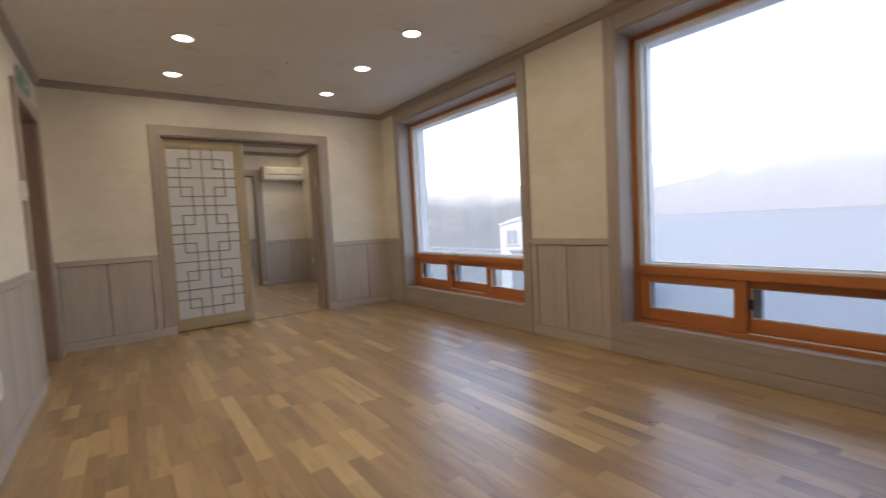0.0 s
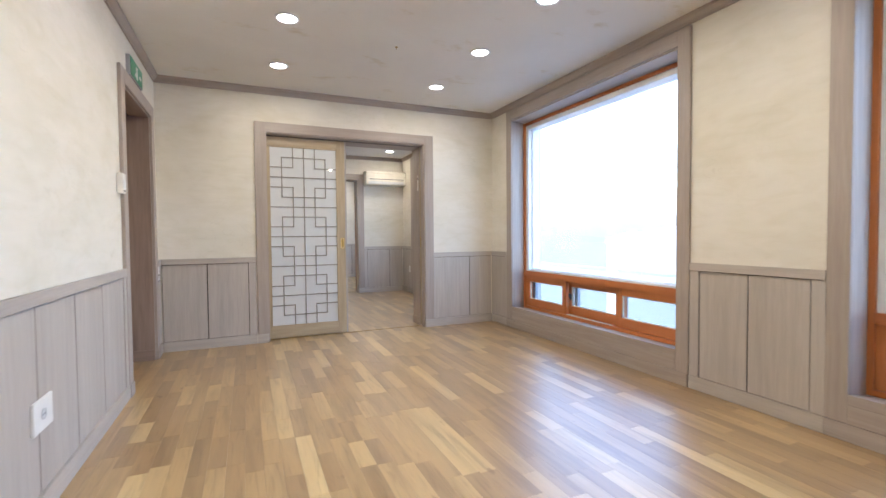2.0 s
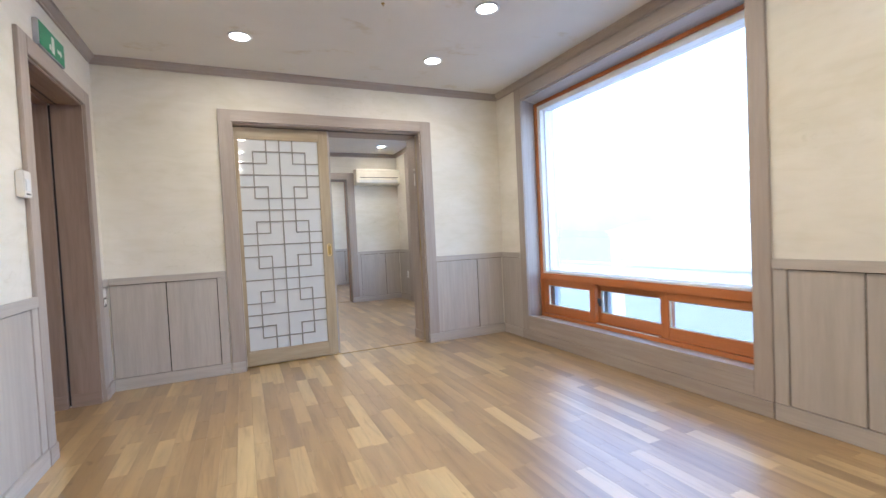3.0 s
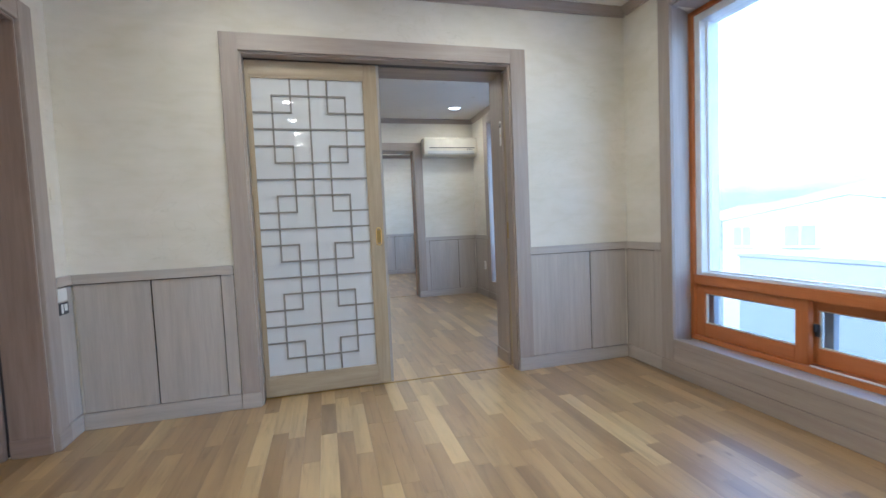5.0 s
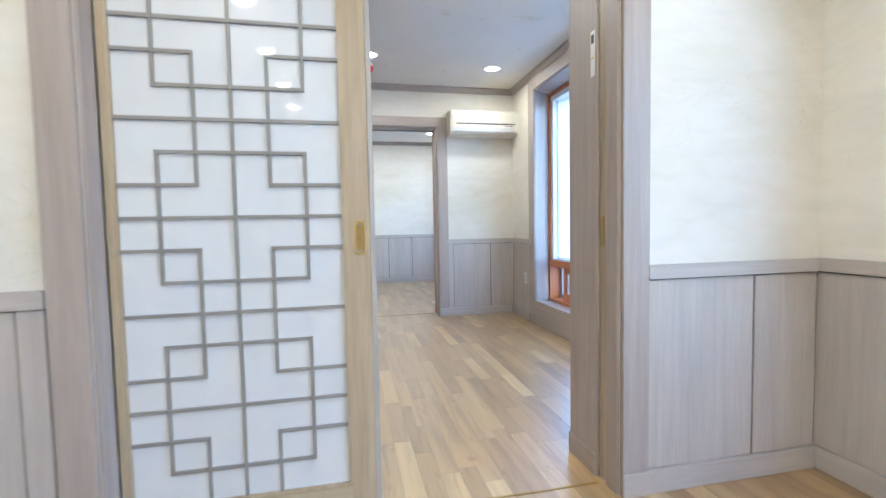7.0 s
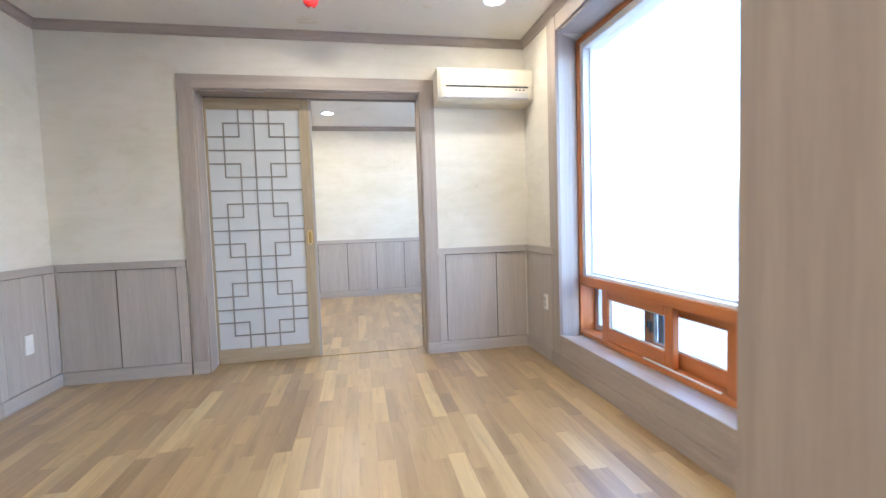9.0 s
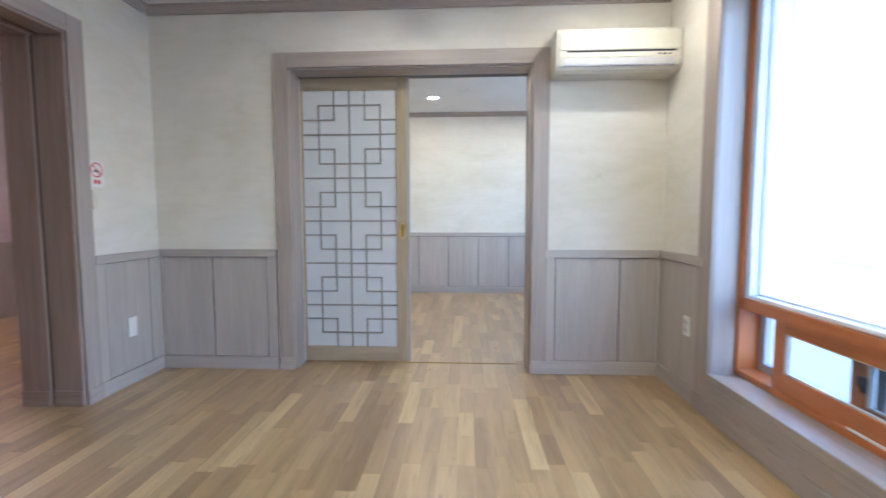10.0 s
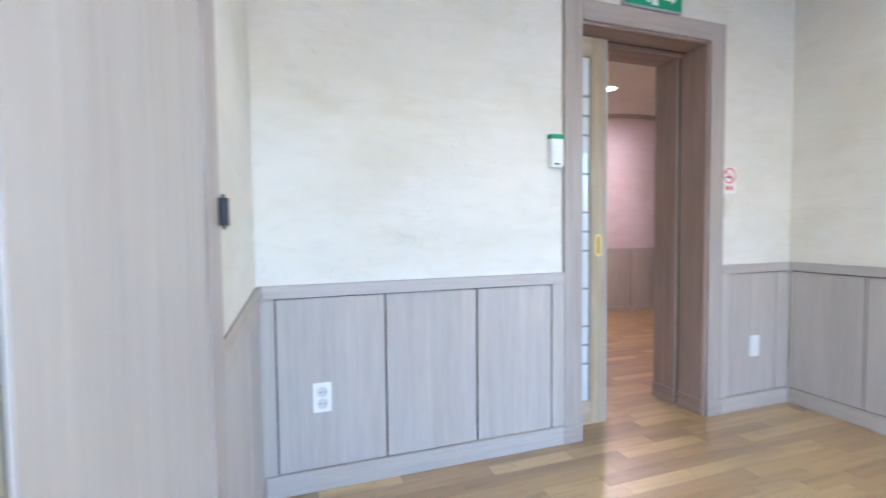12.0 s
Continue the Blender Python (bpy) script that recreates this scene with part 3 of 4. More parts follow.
def wide_doorway(name, face, back, d0, d1, recess, board_end=0.0, strip_from=0.0):
    """A deep doorway in a partition: casing, linings, a latticed panel over its one half, boarded behind."""
    t = tagged(new(name), "wide grey oak doorway with a moulded casing and sliding panel", "doorway", kind="structure")
    o0, o1, f = d0 - 0.105, d1 + 0.115, face - 0.022
    part("casing_board", boxes((o0, d0, f, face, 0.0, 2.30), bevel=0.003), CASE_Z, t)
    part("casing_board", boxes((d1, o1, f, face, 0.0, 2.30), bevel=0.003), CASE_Z, t)
    part("casing_board", boxes((d0, d1, f, face, HEAD, 2.30), bevel=0.003), CASE_X, t)
    skirt_block(t, o0 - 0.004, d0 + 0.002, f - 0.008, f)
    skirt_block(t, d1 - 0.002, o1 + 0.004, f - 0.008, f)
    mid, deep = face + recess - 0.007, face + recess + 0.053
    e = 0.012
    part("lining", boxes((d0, d0 + e, face, mid - 0.002, 0, HEAD)), CASE_Z, t)
    part("lining", boxes((d1 - e, d1, face, mid - 0.002, 0, HEAD)), CASE_Z, t)
    part("lining", boxes((d0 + e, d1 - e, face, mid - 0.002, HEAD - e, HEAD)), CASE_X, t)
    part("floor_track", boxes((d0 + e, d1 - 0.04, mid + 0.016, mid + 0.024, -0.001, 0.0035)), BRASS_DARK, t)
    if not board_end:
        # thin partition: plain linings go on to the far face
        part("lining", boxes((d0, d0 + e, deep, back, 0, HEAD)), CASE_Z, t)
        part("lining", boxes((d1 - e, d1, deep, back, 0, HEAD)), CASE_Z, t)
        part("lining", boxes((d0 + e, d1 - e, deep, back, HEAD - e, HEAD)), CASE_X, t)
        part("head_track", boxes((d0 + 0.001, d1 - 0.001, mid, deep - 0.002, HEAD - 0.01, HEAD - 0.001)), DARK, t)
        part("pocket_leaf_edge", boxes((d1 - 0.006, d1 - 0.001, mid + 0.006, deep - 0.008, 0.012, 2.17)), ORANGE_Z, t, "reddish edge of a second leaf in its pocket")
        for a, b in ((d0 - 0.105, d0), (d1, d1 + 0.115)):
            part("back_casing", boxes((a, b, back, back + 0.022, 0.0, 2.30), bevel=0.003), CASE_Z, t)
        part("back_casing", boxes((d0, d1, back, back + 0.022, HEAD, 2.30), bevel=0.003), CASE_X, t)
        return t
    # pocketed second leaf: only its edge shows in the jamb
    part("pocket_leaf_edge", boxes((d1 - 0.006, d1 - 0.001, mid + 0.006, deep - 0.008, 0.012, 2.17)), PINE_Z, t, "edge of a second pale oak leaf in its pocket")
    part("edge_latch", boxes((d1 - 0.009, d1 - 0.006, mid + 0.018, deep - 0.02, 0.97, 1.09)), BRASS_DARK, t)
    part("inner_jamb", boxes((d1 - 0.014, d1 - 0.001, deep, A_BACK_EAST + 0.004, 0.0, HEAD - e), bevel=0.002), CASE_Z, t)
    part("jamb_plinth", boxes((d1 - 0.024, d1 - 0.014, deep + 0.01, A_BACK_EAST + 0.004, 0.0, 0.095), bevel=0.002), CASE_Y, t)
    part("inner_head", boxes((d0, d1 - 0.001, deep, A_BACK_EAST, HEAD - e, HEAD - 0.001), bevel=0.002), CASE_X, t)
    part("head_track", boxes((d0 + 0.001, d1 - 0.001, mid, deep - 0.002, HEAD - 0.008, HEAD - 0.001)), DARK, t)
    edge = strip_from + 0.135
    part("back_casing", boxes((strip_from, edge - 0.002, back, back + 0.0255, 0.0, HEAD + 0.09), bevel=0.003), CASE_Z, t)
    part("back_board", boxes((edge, board_end, back + 0.019, back + 0.022, 0.0, HEAD - 0.014), bevel=0.001), TRIM_Z, t, "tall grey oak board behind the panel")
    part("board_gap", boxes((edge, board_end - 0.006, back + 0.016, back + 0.0185, 0.0, HEAD - 0.016)), GROOVE, t)
    part("back_post", boxes((edge, board_end - 0.001, deep, back + 0.0155, 0.0, HEAD - 0.014), bevel=0.002), PINE_Z, t, "pale oak post behind the board")
    part("back_casing", boxes((d1 + 0.001, d1 + 0.112, A_BACK_EAST, A_BACK_EAST + 0.014, 0.0, 2.30), bevel=0.003), CASE_Z, t)
    part("back_casing", boxes((board_end, d1, A_BACK_EAST + 0.001, A_BACK_EAST + 0.0135, HEAD + 0.001, 2.30)), CASE_X, t)
    return t


wide_doorway("doorway_1", A_FACE, A_BACK, *DOOR_A, 0.082, 1.362, 0.735)
wide_doorway("doorway_2", B_FACE, B_BACK, *DOOR_B, 0.172)
sliding_panel(pose(DOOR_A[0] + 0.014, A_FACE + 0.082, 0), 1.437 - DOOR_A[0] - 0.014, 0.022, 0.086, "latticed sliding door, frosted panes in pale oak, half open", 0.786)
sliding_panel(pose(DOOR_B[0] + 0.014, B_FACE + 0.172, 0), 0.811, 0.008, 0.072, "latticed sliding door, frosted panes in pale oak, half open", 0.775, 0.116, 2.096)


def side_doorway(name, d0, d1, out=0.01):
    """A single doorway in the west wall, with a stepped reveal."""
    t = tagged(new(name), "grey-brown oak doorway with a deep stepped reveal", "doorway", kind="structure")
    o0, o1, f = d0 - 0.11, d1 + 0.11, WEST + 0.022
    part("casing_board", boxes((WEST, f, o0, d0, 0.0, 2.30), bevel=0.003), CASE_Z, t)
    part("casing_board", boxes((WEST, f, d1, o1, 0.0, 2.30), bevel=0.003), CASE_Z, t)
    part("casing_board", boxes((WEST, f, d0, d1, HEAD, 2.30), bevel=0.003), CASE_Y, t)
    for a, b in ((o0 - 0.004, d0 + 0.002), (d1 - 0.002, o1 + 0.004)):
        part("plinth_block", boxes((f, f + 0.008, a, b, 0.0, 0.095), bevel=0.003), CASE_Y, t)
    e = 0.012
    part("lining", boxes((-0.475, WEST, d0, d0 + e, 0, HEAD)), WARM_LIT_Z, t)
    part("lining", boxes((-0.555, WEST, d1 - e, d1, 0, HEAD)), WARM_LIT_Z, t)
    part("lining", boxes((-0.475, WEST, d0 + e, d1 - e, HEAD - e, HEAD)), WARM_LIT_Y, t)
    part("inner_jamb", boxes((WEST_BACK - out, -0.57, d1 - 0.025, d1 - 0.001, 0, HEAD - 0.021), bevel=0.002), WARM_LIT_Z, t)
    part("inner_jamb", boxes((WEST_BACK - out, -0.57, d0 + 0.001, d0 + 0.025, 0, HEAD - 0.021), bevel=0.002), WARM_LIT_Z, t)
    part("inner_head", boxes((WEST_BACK - out, -0.57, d0 + 0.001, d1 - 0.001, HEAD - 0.02, HEAD - 0.001), bevel=0.002), WARM_LIT_Y, t)
    part("head_track", boxes((-0.568, -0.478, d0 + 0.001, d1 - 0.013, HEAD - 0.010, HEAD - 0.001)), WARM_LIT_Y, t)
    part("track_slot", boxes((-0.53, -0.516, d0 + 0.001, d1 - 0.013, HEAD - 0.0125, HEAD - 0.0102)), DARK, t)
    part("jamb_plinth", boxes((WEST_BACK - 0.008, -0.572, d1 - 0.035, d1 - 0.025, 0, 0.095), bevel=0.002), WARM_LIT_X, t)
    part("jamb_plinth", boxes((-0.553, WEST - 0.002, d1 - e - 0.009, d1 - e, 0, 0.095), bevel=0.002), WARM_LIT_X, t)
    part("edge_strip", boxes((-0.568, -0.557, d1 - 0.010, d1 - 0.001, 0.012, HEAD - 0.022)), DARK, t)
    return t


side_doorway("doorway_3", *DOOR_C)
side_doorway("doorway_4", *DOOR_D, 0.17)
# the hall panel is mostly in its pocket in the wall
sliding_panel(pose(-0.486, 7.03, 0, 0, 0, 90), 0.865, 0.085, 0.088, "latticed sliding door pushed back into its wall pocket", 0.82)

# ---- rounded wall across the hall ----
CX, CY, CR = -4.55, 10.75, 1.25


def arc(r0, r1, a0, a1, z0, z1, n):
    pts = [(CX + r1 * math.cos(a0 + (a1 - a0) * i / n), CY + r1 * math.sin(a0 + (a1 - a0) * i / n)) for i in range(n + 1)]
    pts += [(CX + r0 * math.cos(a1 + (a0 - a1) * i / n), CY + r0 * math.sin(a1 + (a0 - a1) * i / n)) for i in range(n + 1)]
    return prism(pts, z0, z1)


A0, A1 = radians(-100), radians(100)
structure("wall_rounded", arc(CR - 0.2, CR, A0, A1, -0.012, TOP, 60), HALL_PAPER, "rounded papered wall across the hall, tinted rose for warm lamplight")
round_trim = tagged(new("rounded_wainscot"), "brown oak panelled wainscot on the rounded wall", "wainscot", kind="structure")
part("backing", arc(CR, CR + 0.004, A0, A1, 0.0, 0.80, 60), GROOVE, round_trim)
part("top_rail", arc(CR + 0.0045, CR + 0.024, A0, A1, 0.80, 0.855, 60), TRIM_X, round_trim)
part("skirting", arc(CR + 0.0045, CR + 0.02, A0, A1, 0.0, 0.06, 60), TRIM_X, round_trim)
for i in range(13):
    a = A0 + (A1 - A0) * i / 13
    part("panel", arc(CR + 0.0045, CR + 0.014, a + 0.004, a + (A1 - A0) / 13 - 0.004, 0.062, 0.798, 6), TRIM_Z, round_trim)
part("crown_strip", arc(CR, CR + 0.045, A0, A1, 2.60, TOP, 60), TRIM_X, round_trim)


# ---- ceiling lamps ----
def downlight():
    t = thing("downlight", "round white recessed downlight, lit, flush in the ceiling", "ceiling lamp", "ceiling downlights")
    smooth(part("rim", lathe([(0.062, -0.001), (0.086, -0.001), (0.088, -0.004), (0.082, -0.009), (0.068, -0.007), (0.066, -0.002)], 28), WHITE, t))
    part("diffuser", lathe([(0.066, -0.0015), (0.066, -0.004), (0.04, -0.006)], 24), LAMP_GLOW, t, "glowing diffuser")
    return t


SPOTS = [(x, y) for y in (4.94, 3.99, 3.06, 2.12, 1.18, 0.24) for x in (0.70, 2.24)] + [(1.60, 8.37), (2.84, 8.55), (1.60, 7.0), (2.85, 7.0)] + [(1.5, 11.8), (2.8, 11.8), (0.2, 11.8), (1.5, 10.4)]
# the second hall downlight is unseen, added to brighten the hall
HALL_SPOTS = [(-2.46, 9.53), (-4.2, 6.2)]
first = downlight()
first.matrix_world = pose(*SPOTS[0], TOP)
for x, y in SPOTS[1:] + HALL_SPOTS:
    copy_thing(first, pose(x, y, TOP))
for group, watts, colour in ((SPOTS, LAMP_WATTS, LAMP_COLOUR), (HALL_SPOTS, HALL_WATTS, HALL_COLOUR)):
    data = bpy.data.lights.new("downlight_beam", "AREA")
    data.shape, data.size, data.energy, data.color = "DISK", 0.12, watts, colour
    for x, y in group:
        lamp = new("downlight_beam", data)
        lamp.matrix_world = pose(x, y, TOP - 0.0085)


# ---- outside ----
GROUND = plain("damp_concrete", (0.195, 0.20, 0.205), 0.8)
HOUSE_WALL = plain("white_render", (0.34, 0.36, 0.38), 0.7)
ROOF = plain("pale_grey_roof", (0.32, 0.34, 0.36), 0.5)
LOW_WALL = plain("grey_block", (0.17, 0.19, 0.21), 0.8)
PANE_OUT = plain("far_window_glass", (0.17, 0.20, 0.23), 0.15)
# backdrop materials: haze and daylight are painted into their emission
HAZE_GLOW_SOUTH, HAZE_GLOW_NORTH, HAZE_GLOW_FAR = haze("lavender_hill", (1.75, 1.92, 2.3), 90.0, 4.0), haze("blue_hill", (1.0, 1.13, 1.3), 52.0, 4.0), haze("far_hill", (2.6, 2.7, 2.8), 130.0, 4.0)
HAZE_GLOW_TREES = haze("trees_haze_glow", (0.95, 1.08, 1.24), 7.0, 3.0, 0.3, 1.7)
structure("ground", boxes((EAST_BACK + 0.5, 1500, -1500, 1500, -3.2, -3.0)), GROUND, "pale open ground outside the windows")


def hill(name, dist, start, end, heights, mat, label):
    """A ridge of far hills from one compass angle to another; heights run from south to north."""
    bm = bmesh.new()
    n, pts = 96, []
    for i in range(n + 1):
        u = i / n
        a = radians(start + (end - start) * u)
        k = u * (len(heights) - 1)
        j = min(int(k), len(heights) - 2)
        s = k - j
        s = s * s * (3 - 2 * s)
        h = heights[j] * (1 - s) + heights[j + 1] * s + dist * 0.006 * noise.noise(Vector((i * 0.31, dist, 0))) + dist * 0.003 * noise.noise(Vector((i * 1.3, dist, 4)))
        x, y = 3.8 + dist * math.cos(a), 3.0 + dist * math.sin(a)
        pts.append((bm.verts.new((x, y, -4)), bm.verts.new((x * 1.04, y * 1.04, h * 0.5)), bm.verts.new((x * 1.12, y * 1.12, h))))
    for p, q in zip(pts, pts[1:]):
        for k in range(2):
            bm.faces.new((p[k], q[k], q[k + 1], p[k + 1]))
    tagged(part(name, bm, mat, None, label), kind="structure")


hill("backdrop_far_hills", 900, -35, 95, [110, 150, 120, 80, 95, 60, 80, 120, 100], HAZE_GLOW_FAR, "glowing backdrop of pale far hills with painted haze")
hill("backdrop_hill_south", 400, -35, 42, [110, 110, 104, 84, 24, 6], HAZE_GLOW_SOUTH, "glowing backdrop of a pale lavender hillside with painted haze")
hill("backdrop_hill_north", 430, 22, 95, [6, 30, 38, 38, 37, 42], HAZE_GLOW_NORTH, "glowing backdrop of blue wooded hills with painted haze")
hill("backdrop_trees", 32, 40, 95, [-0.6, 0.9, 1.5, 1.3, 1.6, 1.4, 1.7], HAZE_GLOW_TREES, "glowing backdrop of trees with painted mist beyond the open ground")


def house(x, y, turn, w, d, h, rise, openings, label):
    """A low white house with a gabled end towards the windows (its own -x side)."""
    t = thing("house", label, "house")
    z = -3.0
    bm = bmesh.new()
    ring = [(-w / 2, 0), (w / 2, 0), (w / 2, h), (0, h + rise), (-w / 2, h)]
    a, b = [bm.verts.new((0, p, q)) for p, q in ring], [bm.verts.new((d, p, q)) for p, q in ring]
    bm.faces.new(a)
    bm.faces.new(b[::-1])
    for i in range(5):
        bm.faces.new((a[i], b[i], b[(i + 1) % 5], a[(i + 1) % 5]))
    bmesh.ops.recalc_face_normals(bm, faces=bm.faces[:])
    part("wall", bm, HOUSE_WALL, t)
    for s in (-1, 1):
        bm = bmesh.new()
        e = 0.008 * w
        slope = rise / (w / 2)
        q = [(s * (w / 2 + e), h - e * slope), (0, h + rise), (0, h + rise + 0.1), (s * (w / 2 + e), h - e * slope + 0.1)]
        lo, hi = [bm.verts.new((-e, p, r)) for p, r in q], [bm.verts.new((d + e, p, r)) for p, r in q]
        bm.faces.new(lo)
        bm.faces.new(hi[::-1])
        for i in range(4):
            bm.faces.new((lo[i], hi[i], hi[(i + 1) % 4], lo[(i + 1) % 4]))
        bmesh.ops.recalc_face_normals(bm, faces=bm.faces[:])
        part("roof", bm, ROOF, t)
    for p, q, ww, hh in openings:
        win = part("window", boxes((-0.07, 0.0, p - ww / 2 - 0.08, p + ww / 2 + 0.08, q - hh / 2 - 0.08, q + hh / 2 + 0.08)), HOUSE_WALL, t)
        for k in (-0.25, 0.25):
            part("pane", boxes((-0.09, -0.071, p + k * ww - ww * 0.22, p + k * ww + ww * 0.22, q - hh / 2, q + hh / 2)), PANE_OUT, win)
    t.matrix_world = pose(x, y, z, 0, 0, turn)
    return t


house(15.9, 12.3, 34, 6.3, 2.6, 3.77, 0.67, [(1.1, 3.24, 0.8, 0.62), (2.6, 3.24, 0.5, 0.6), (-1.85, 3.24, 0.66, 0.26)], "low white rendered outbuilding with a shallow pale grey gable roof")
house(35.0, 33.0, 42, 6.0, 7.0, 3.5, 0.8, [(0.3, 2.6, 1.6, 1.5)], "small white rendered house farther off, with one double window")
wall_low = thing("garden_wall", "long low pale grey garden wall with a flat coping", "wall")
part("wall_body", boxes((14.4, 14.6, 8.8, 26, -3.0, -0.44)), LOW_WALL, wall_low)
part("coping", boxes((14.35, 14.65, 8.75, 26, -0.44, -0.34), bevel=0.02), LOW_WALL, wall_low)
structure("road_marking", boxes((17.6, 17.8, -60, 60, -3.0, -2.994)), HOUSE_WALL, "worn white painted road edge line")


# ---- air conditioner ----
def air_conditioner(x0, x1, y1, z0, z1):
    """Wall unit that looks along -y: a smooth cream shell, a slim louvre under the front panel, rounded ends."""
    t = thing("air_conditioner", "cream wall-mounted air conditioner unit above the wainscot", "air conditioner")
    d = 0.21
    out = [(y1, z0), (y1 - 0.15, z0), (y1 - 0.185, z0 + 0.012), (y1 - d + 0.008, z0 + 0.035), (y1 - d, z0 + 0.075), (y1 - d, z1 - 0.03), (y1 - d + 0.008, z1 - 0.010), (y1 - d + 0.03, z1), (y1, z1)]
    part("body", profile_x(out, x0 + 0.021, x1 - 0.021), CREAM, t)
    for a, b in ((x0, x0 + 0.0205), (x1 - 0.0205, x1)):
        bm = profile_x([(y, z) for y, z in out], a, b)
        bmesh.ops.bevel(bm, geom=bm.edges[:], offset=0.006, segments=2, affect="EDGES", clamp_overlap=True)
        part("end_cap", bm, CREAM, t)
    f = y1 - d
    part("front_panel", boxes((x0 + 0.024, x1 - 0.024, f - 0.007, f - 0.0005, z0 + 0.128, z1 - 0.03), bevel=0.003), CREAM, t)
    part("panel_gap", boxes((x0 + 0.07, x1 - 0.045, f - 0.004, f - 0.0005, z0 + 0.1165, z0 + 0.1265)), DARK, t)
    part("display_strip", boxes((x0 + 0.024, x1 - 0.024, f - 0.006, f - 0.0005, z0 + 0.083, z0 + 0.115), bevel=0.002), CREAM, t)
    part("louvre", boxes((x0 + 0.05, x1 - 0.05, f - 0.004, f - 0.0005, z0 + 0.040, z0 + 0.080), bevel=0.0015), LOUVRE, t, "pale grey louvre")
    part("outlet", boxes((x0 + 0.05, x1 - 0.05, f - 0.003, f + 0.02, z0 + 0.030, z0 + 0.0385)), SHADE_GREY, t)
    for k in range(3):
        part("indicator", boxes((x1 - 0.16 + 0.032 * k, x1 - 0.142 + 0.032 * k, f - 0.0075, f - 0.0062, z0 + 0.094, z0 + 0.104)), DARK, t)


air_conditioner(2.505, 3.307, B_FACE, 2.076, 2.350)


# ---- signs, switches and sockets ----
def exit_sign(y0, y1):
    t = thing("exit_sign", "green emergency exit sign with white shapes over a doorway", "sign", "exit signs")
    z0, z1 = 2.306, 2.455
    part("housing", boxes((WEST, WEST + 0.028, y0, y1, z0, z1), bevel=0.003), SHADE_GREY, t)
    part("face", boxes((WEST + 0.0285, WEST + 0.031, y0 + 0.008, y1 - 0.008, z0 + 0.008, z1 - 0.008)), GREEN, t, "green face")
    m, u = (y0 + y1) / 2, (y1 - y0)
    part("pictogram", boxes((WEST + 0.0312, WEST + 0.0325, m - 0.05 * u, m + 0.06 * u, z0 + 0.02, z1 - 0.03), (WEST + 0.0312, WEST + 0.0325, m - 0.14 * u, m - 0.07 * u, z0 + 0.03, z0 + 0.06)), WHITE, t)
    bm = bmesh.new()
    arrow = [(0.18, 0.055), (0.30, 0.055), (0.30, 0.04), (0.37, 0.066), (0.30, 0.092), (0.30, 0.077), (0.18, 0.077)]
    a, b = [bm.verts.new((WEST + 0.0312, m + p * u, z0 + q)) for p, q in arrow], [bm.verts.new((WEST + 0.0325, m + p * u, z0 + q)) for p, q in arrow]
    bm.faces.new(a[::-1])
    bm.faces.new(b)
    for i in range(7):
        bm.faces.new((a[i], a[(i + 1) % 7], b[(i + 1) % 7], b[i]))
    part("arrow", bm, WHITE, t)


exit_sign(7.90, 8.296)
exit_sign(4.57, 4.975)


def wall_box(y0, y1, z0, z1, green):
    """A small white box beside a doorway's casing."""
    t = thing("wall_sensor", "white plastic sensor box" + (" with a green top label" if green else "") + " beside a doorway", "sensor box")
    part("body", boxes((WEST, WEST + 0.035, y0, y1, z0, z1), bevel=0.005), WHITE, t)
    part("slot", boxes((WEST + 0.0352, WEST + 0.037, y0 + 0.02, y1 - 0.025, z0 + 0.012, z0 + 0.02)), DARK, t)
    part("cover", boxes((WEST + 0.035, WEST + 0.041, y0 + 0.012, y1 - 0.03, z0 + 0.03, z1 - 0.045), bevel=0.002), PVC, t)
    if green:
        part("label", boxes((WEST, WEST + 0.034, y0, y1, z1 + 0.0005, z1 + 0.022)), GREEN, t, "green label")


wall_box(7.452, 7.528, 1.435, 1.578, True)
wall_box(4.215, 4.305, 1.41, 1.545, False)


def plate(y0, y1, z0, z1, name, label, category, x=WEST, side=1, mat=WHITE, holes=0, rocker=False, proud=0.019):
    t = thing(name, label, category)
    span = lambda a, b: sorted((x + side * a, x + side * b))
    part("plate", boxes((*span(proud - 0.005, proud + 0.006), y0, y1, z0, z1), bevel=0.003), mat, t)
    c = (y0 + y1) / 2
    for k in range(holes):
        zc = z0 + (z1 - z0) * ((k + 0.5) / holes * 0.8 + 0.1)
        cup = part("socket_cup", lathe([(0.0225, 0.0), (0.0225, 0.0022), (0.0185, 0.0022), (0.0175, 0.0004), (0.001, 0.0003)], 24), LOUVRE, t)
        cup.matrix_world = Matrix.Translation((x + side * (proud + 0.0062), c, zc)) @ pose(0, 0, 0, 0, 90 * side, 0)
        for p in (-0.0095, 0.0095):
            pin = part("pin_hole", lathe([(0.0026, 0), (0.0026, 0.0026)], 10), DARK, t)
            pin.matrix_world = Matrix.Translation((x + side * (proud + 0.0060), c + p, zc)) @ pose(0, 0, 0, 0, 90 * side, 0)
    if rocker:
        part("rocker", boxes((*span(proud + 0.0062, proud + 0.011), c - 0.016, c + 0.016, z0 + 0.025, z1 - 0.025), bevel=0.002), mat, t)
    return t


plate(6.285, 6.362, 0.345, 0.472, "wall_socket", "white double wall socket on the grey wainscot", "socket", holes=2)
plate(8.866, 8.945, 0.325, 0.455, "cover_plate", "plain white cover plate on the grey wainscot", "cover plate")
plate(8.653, 8.725, 1.185, 1.305, "light_switch", "cream light switch under a no-smoking sign", "switch", mat=CREAM, rocker=True, proud=0.005)
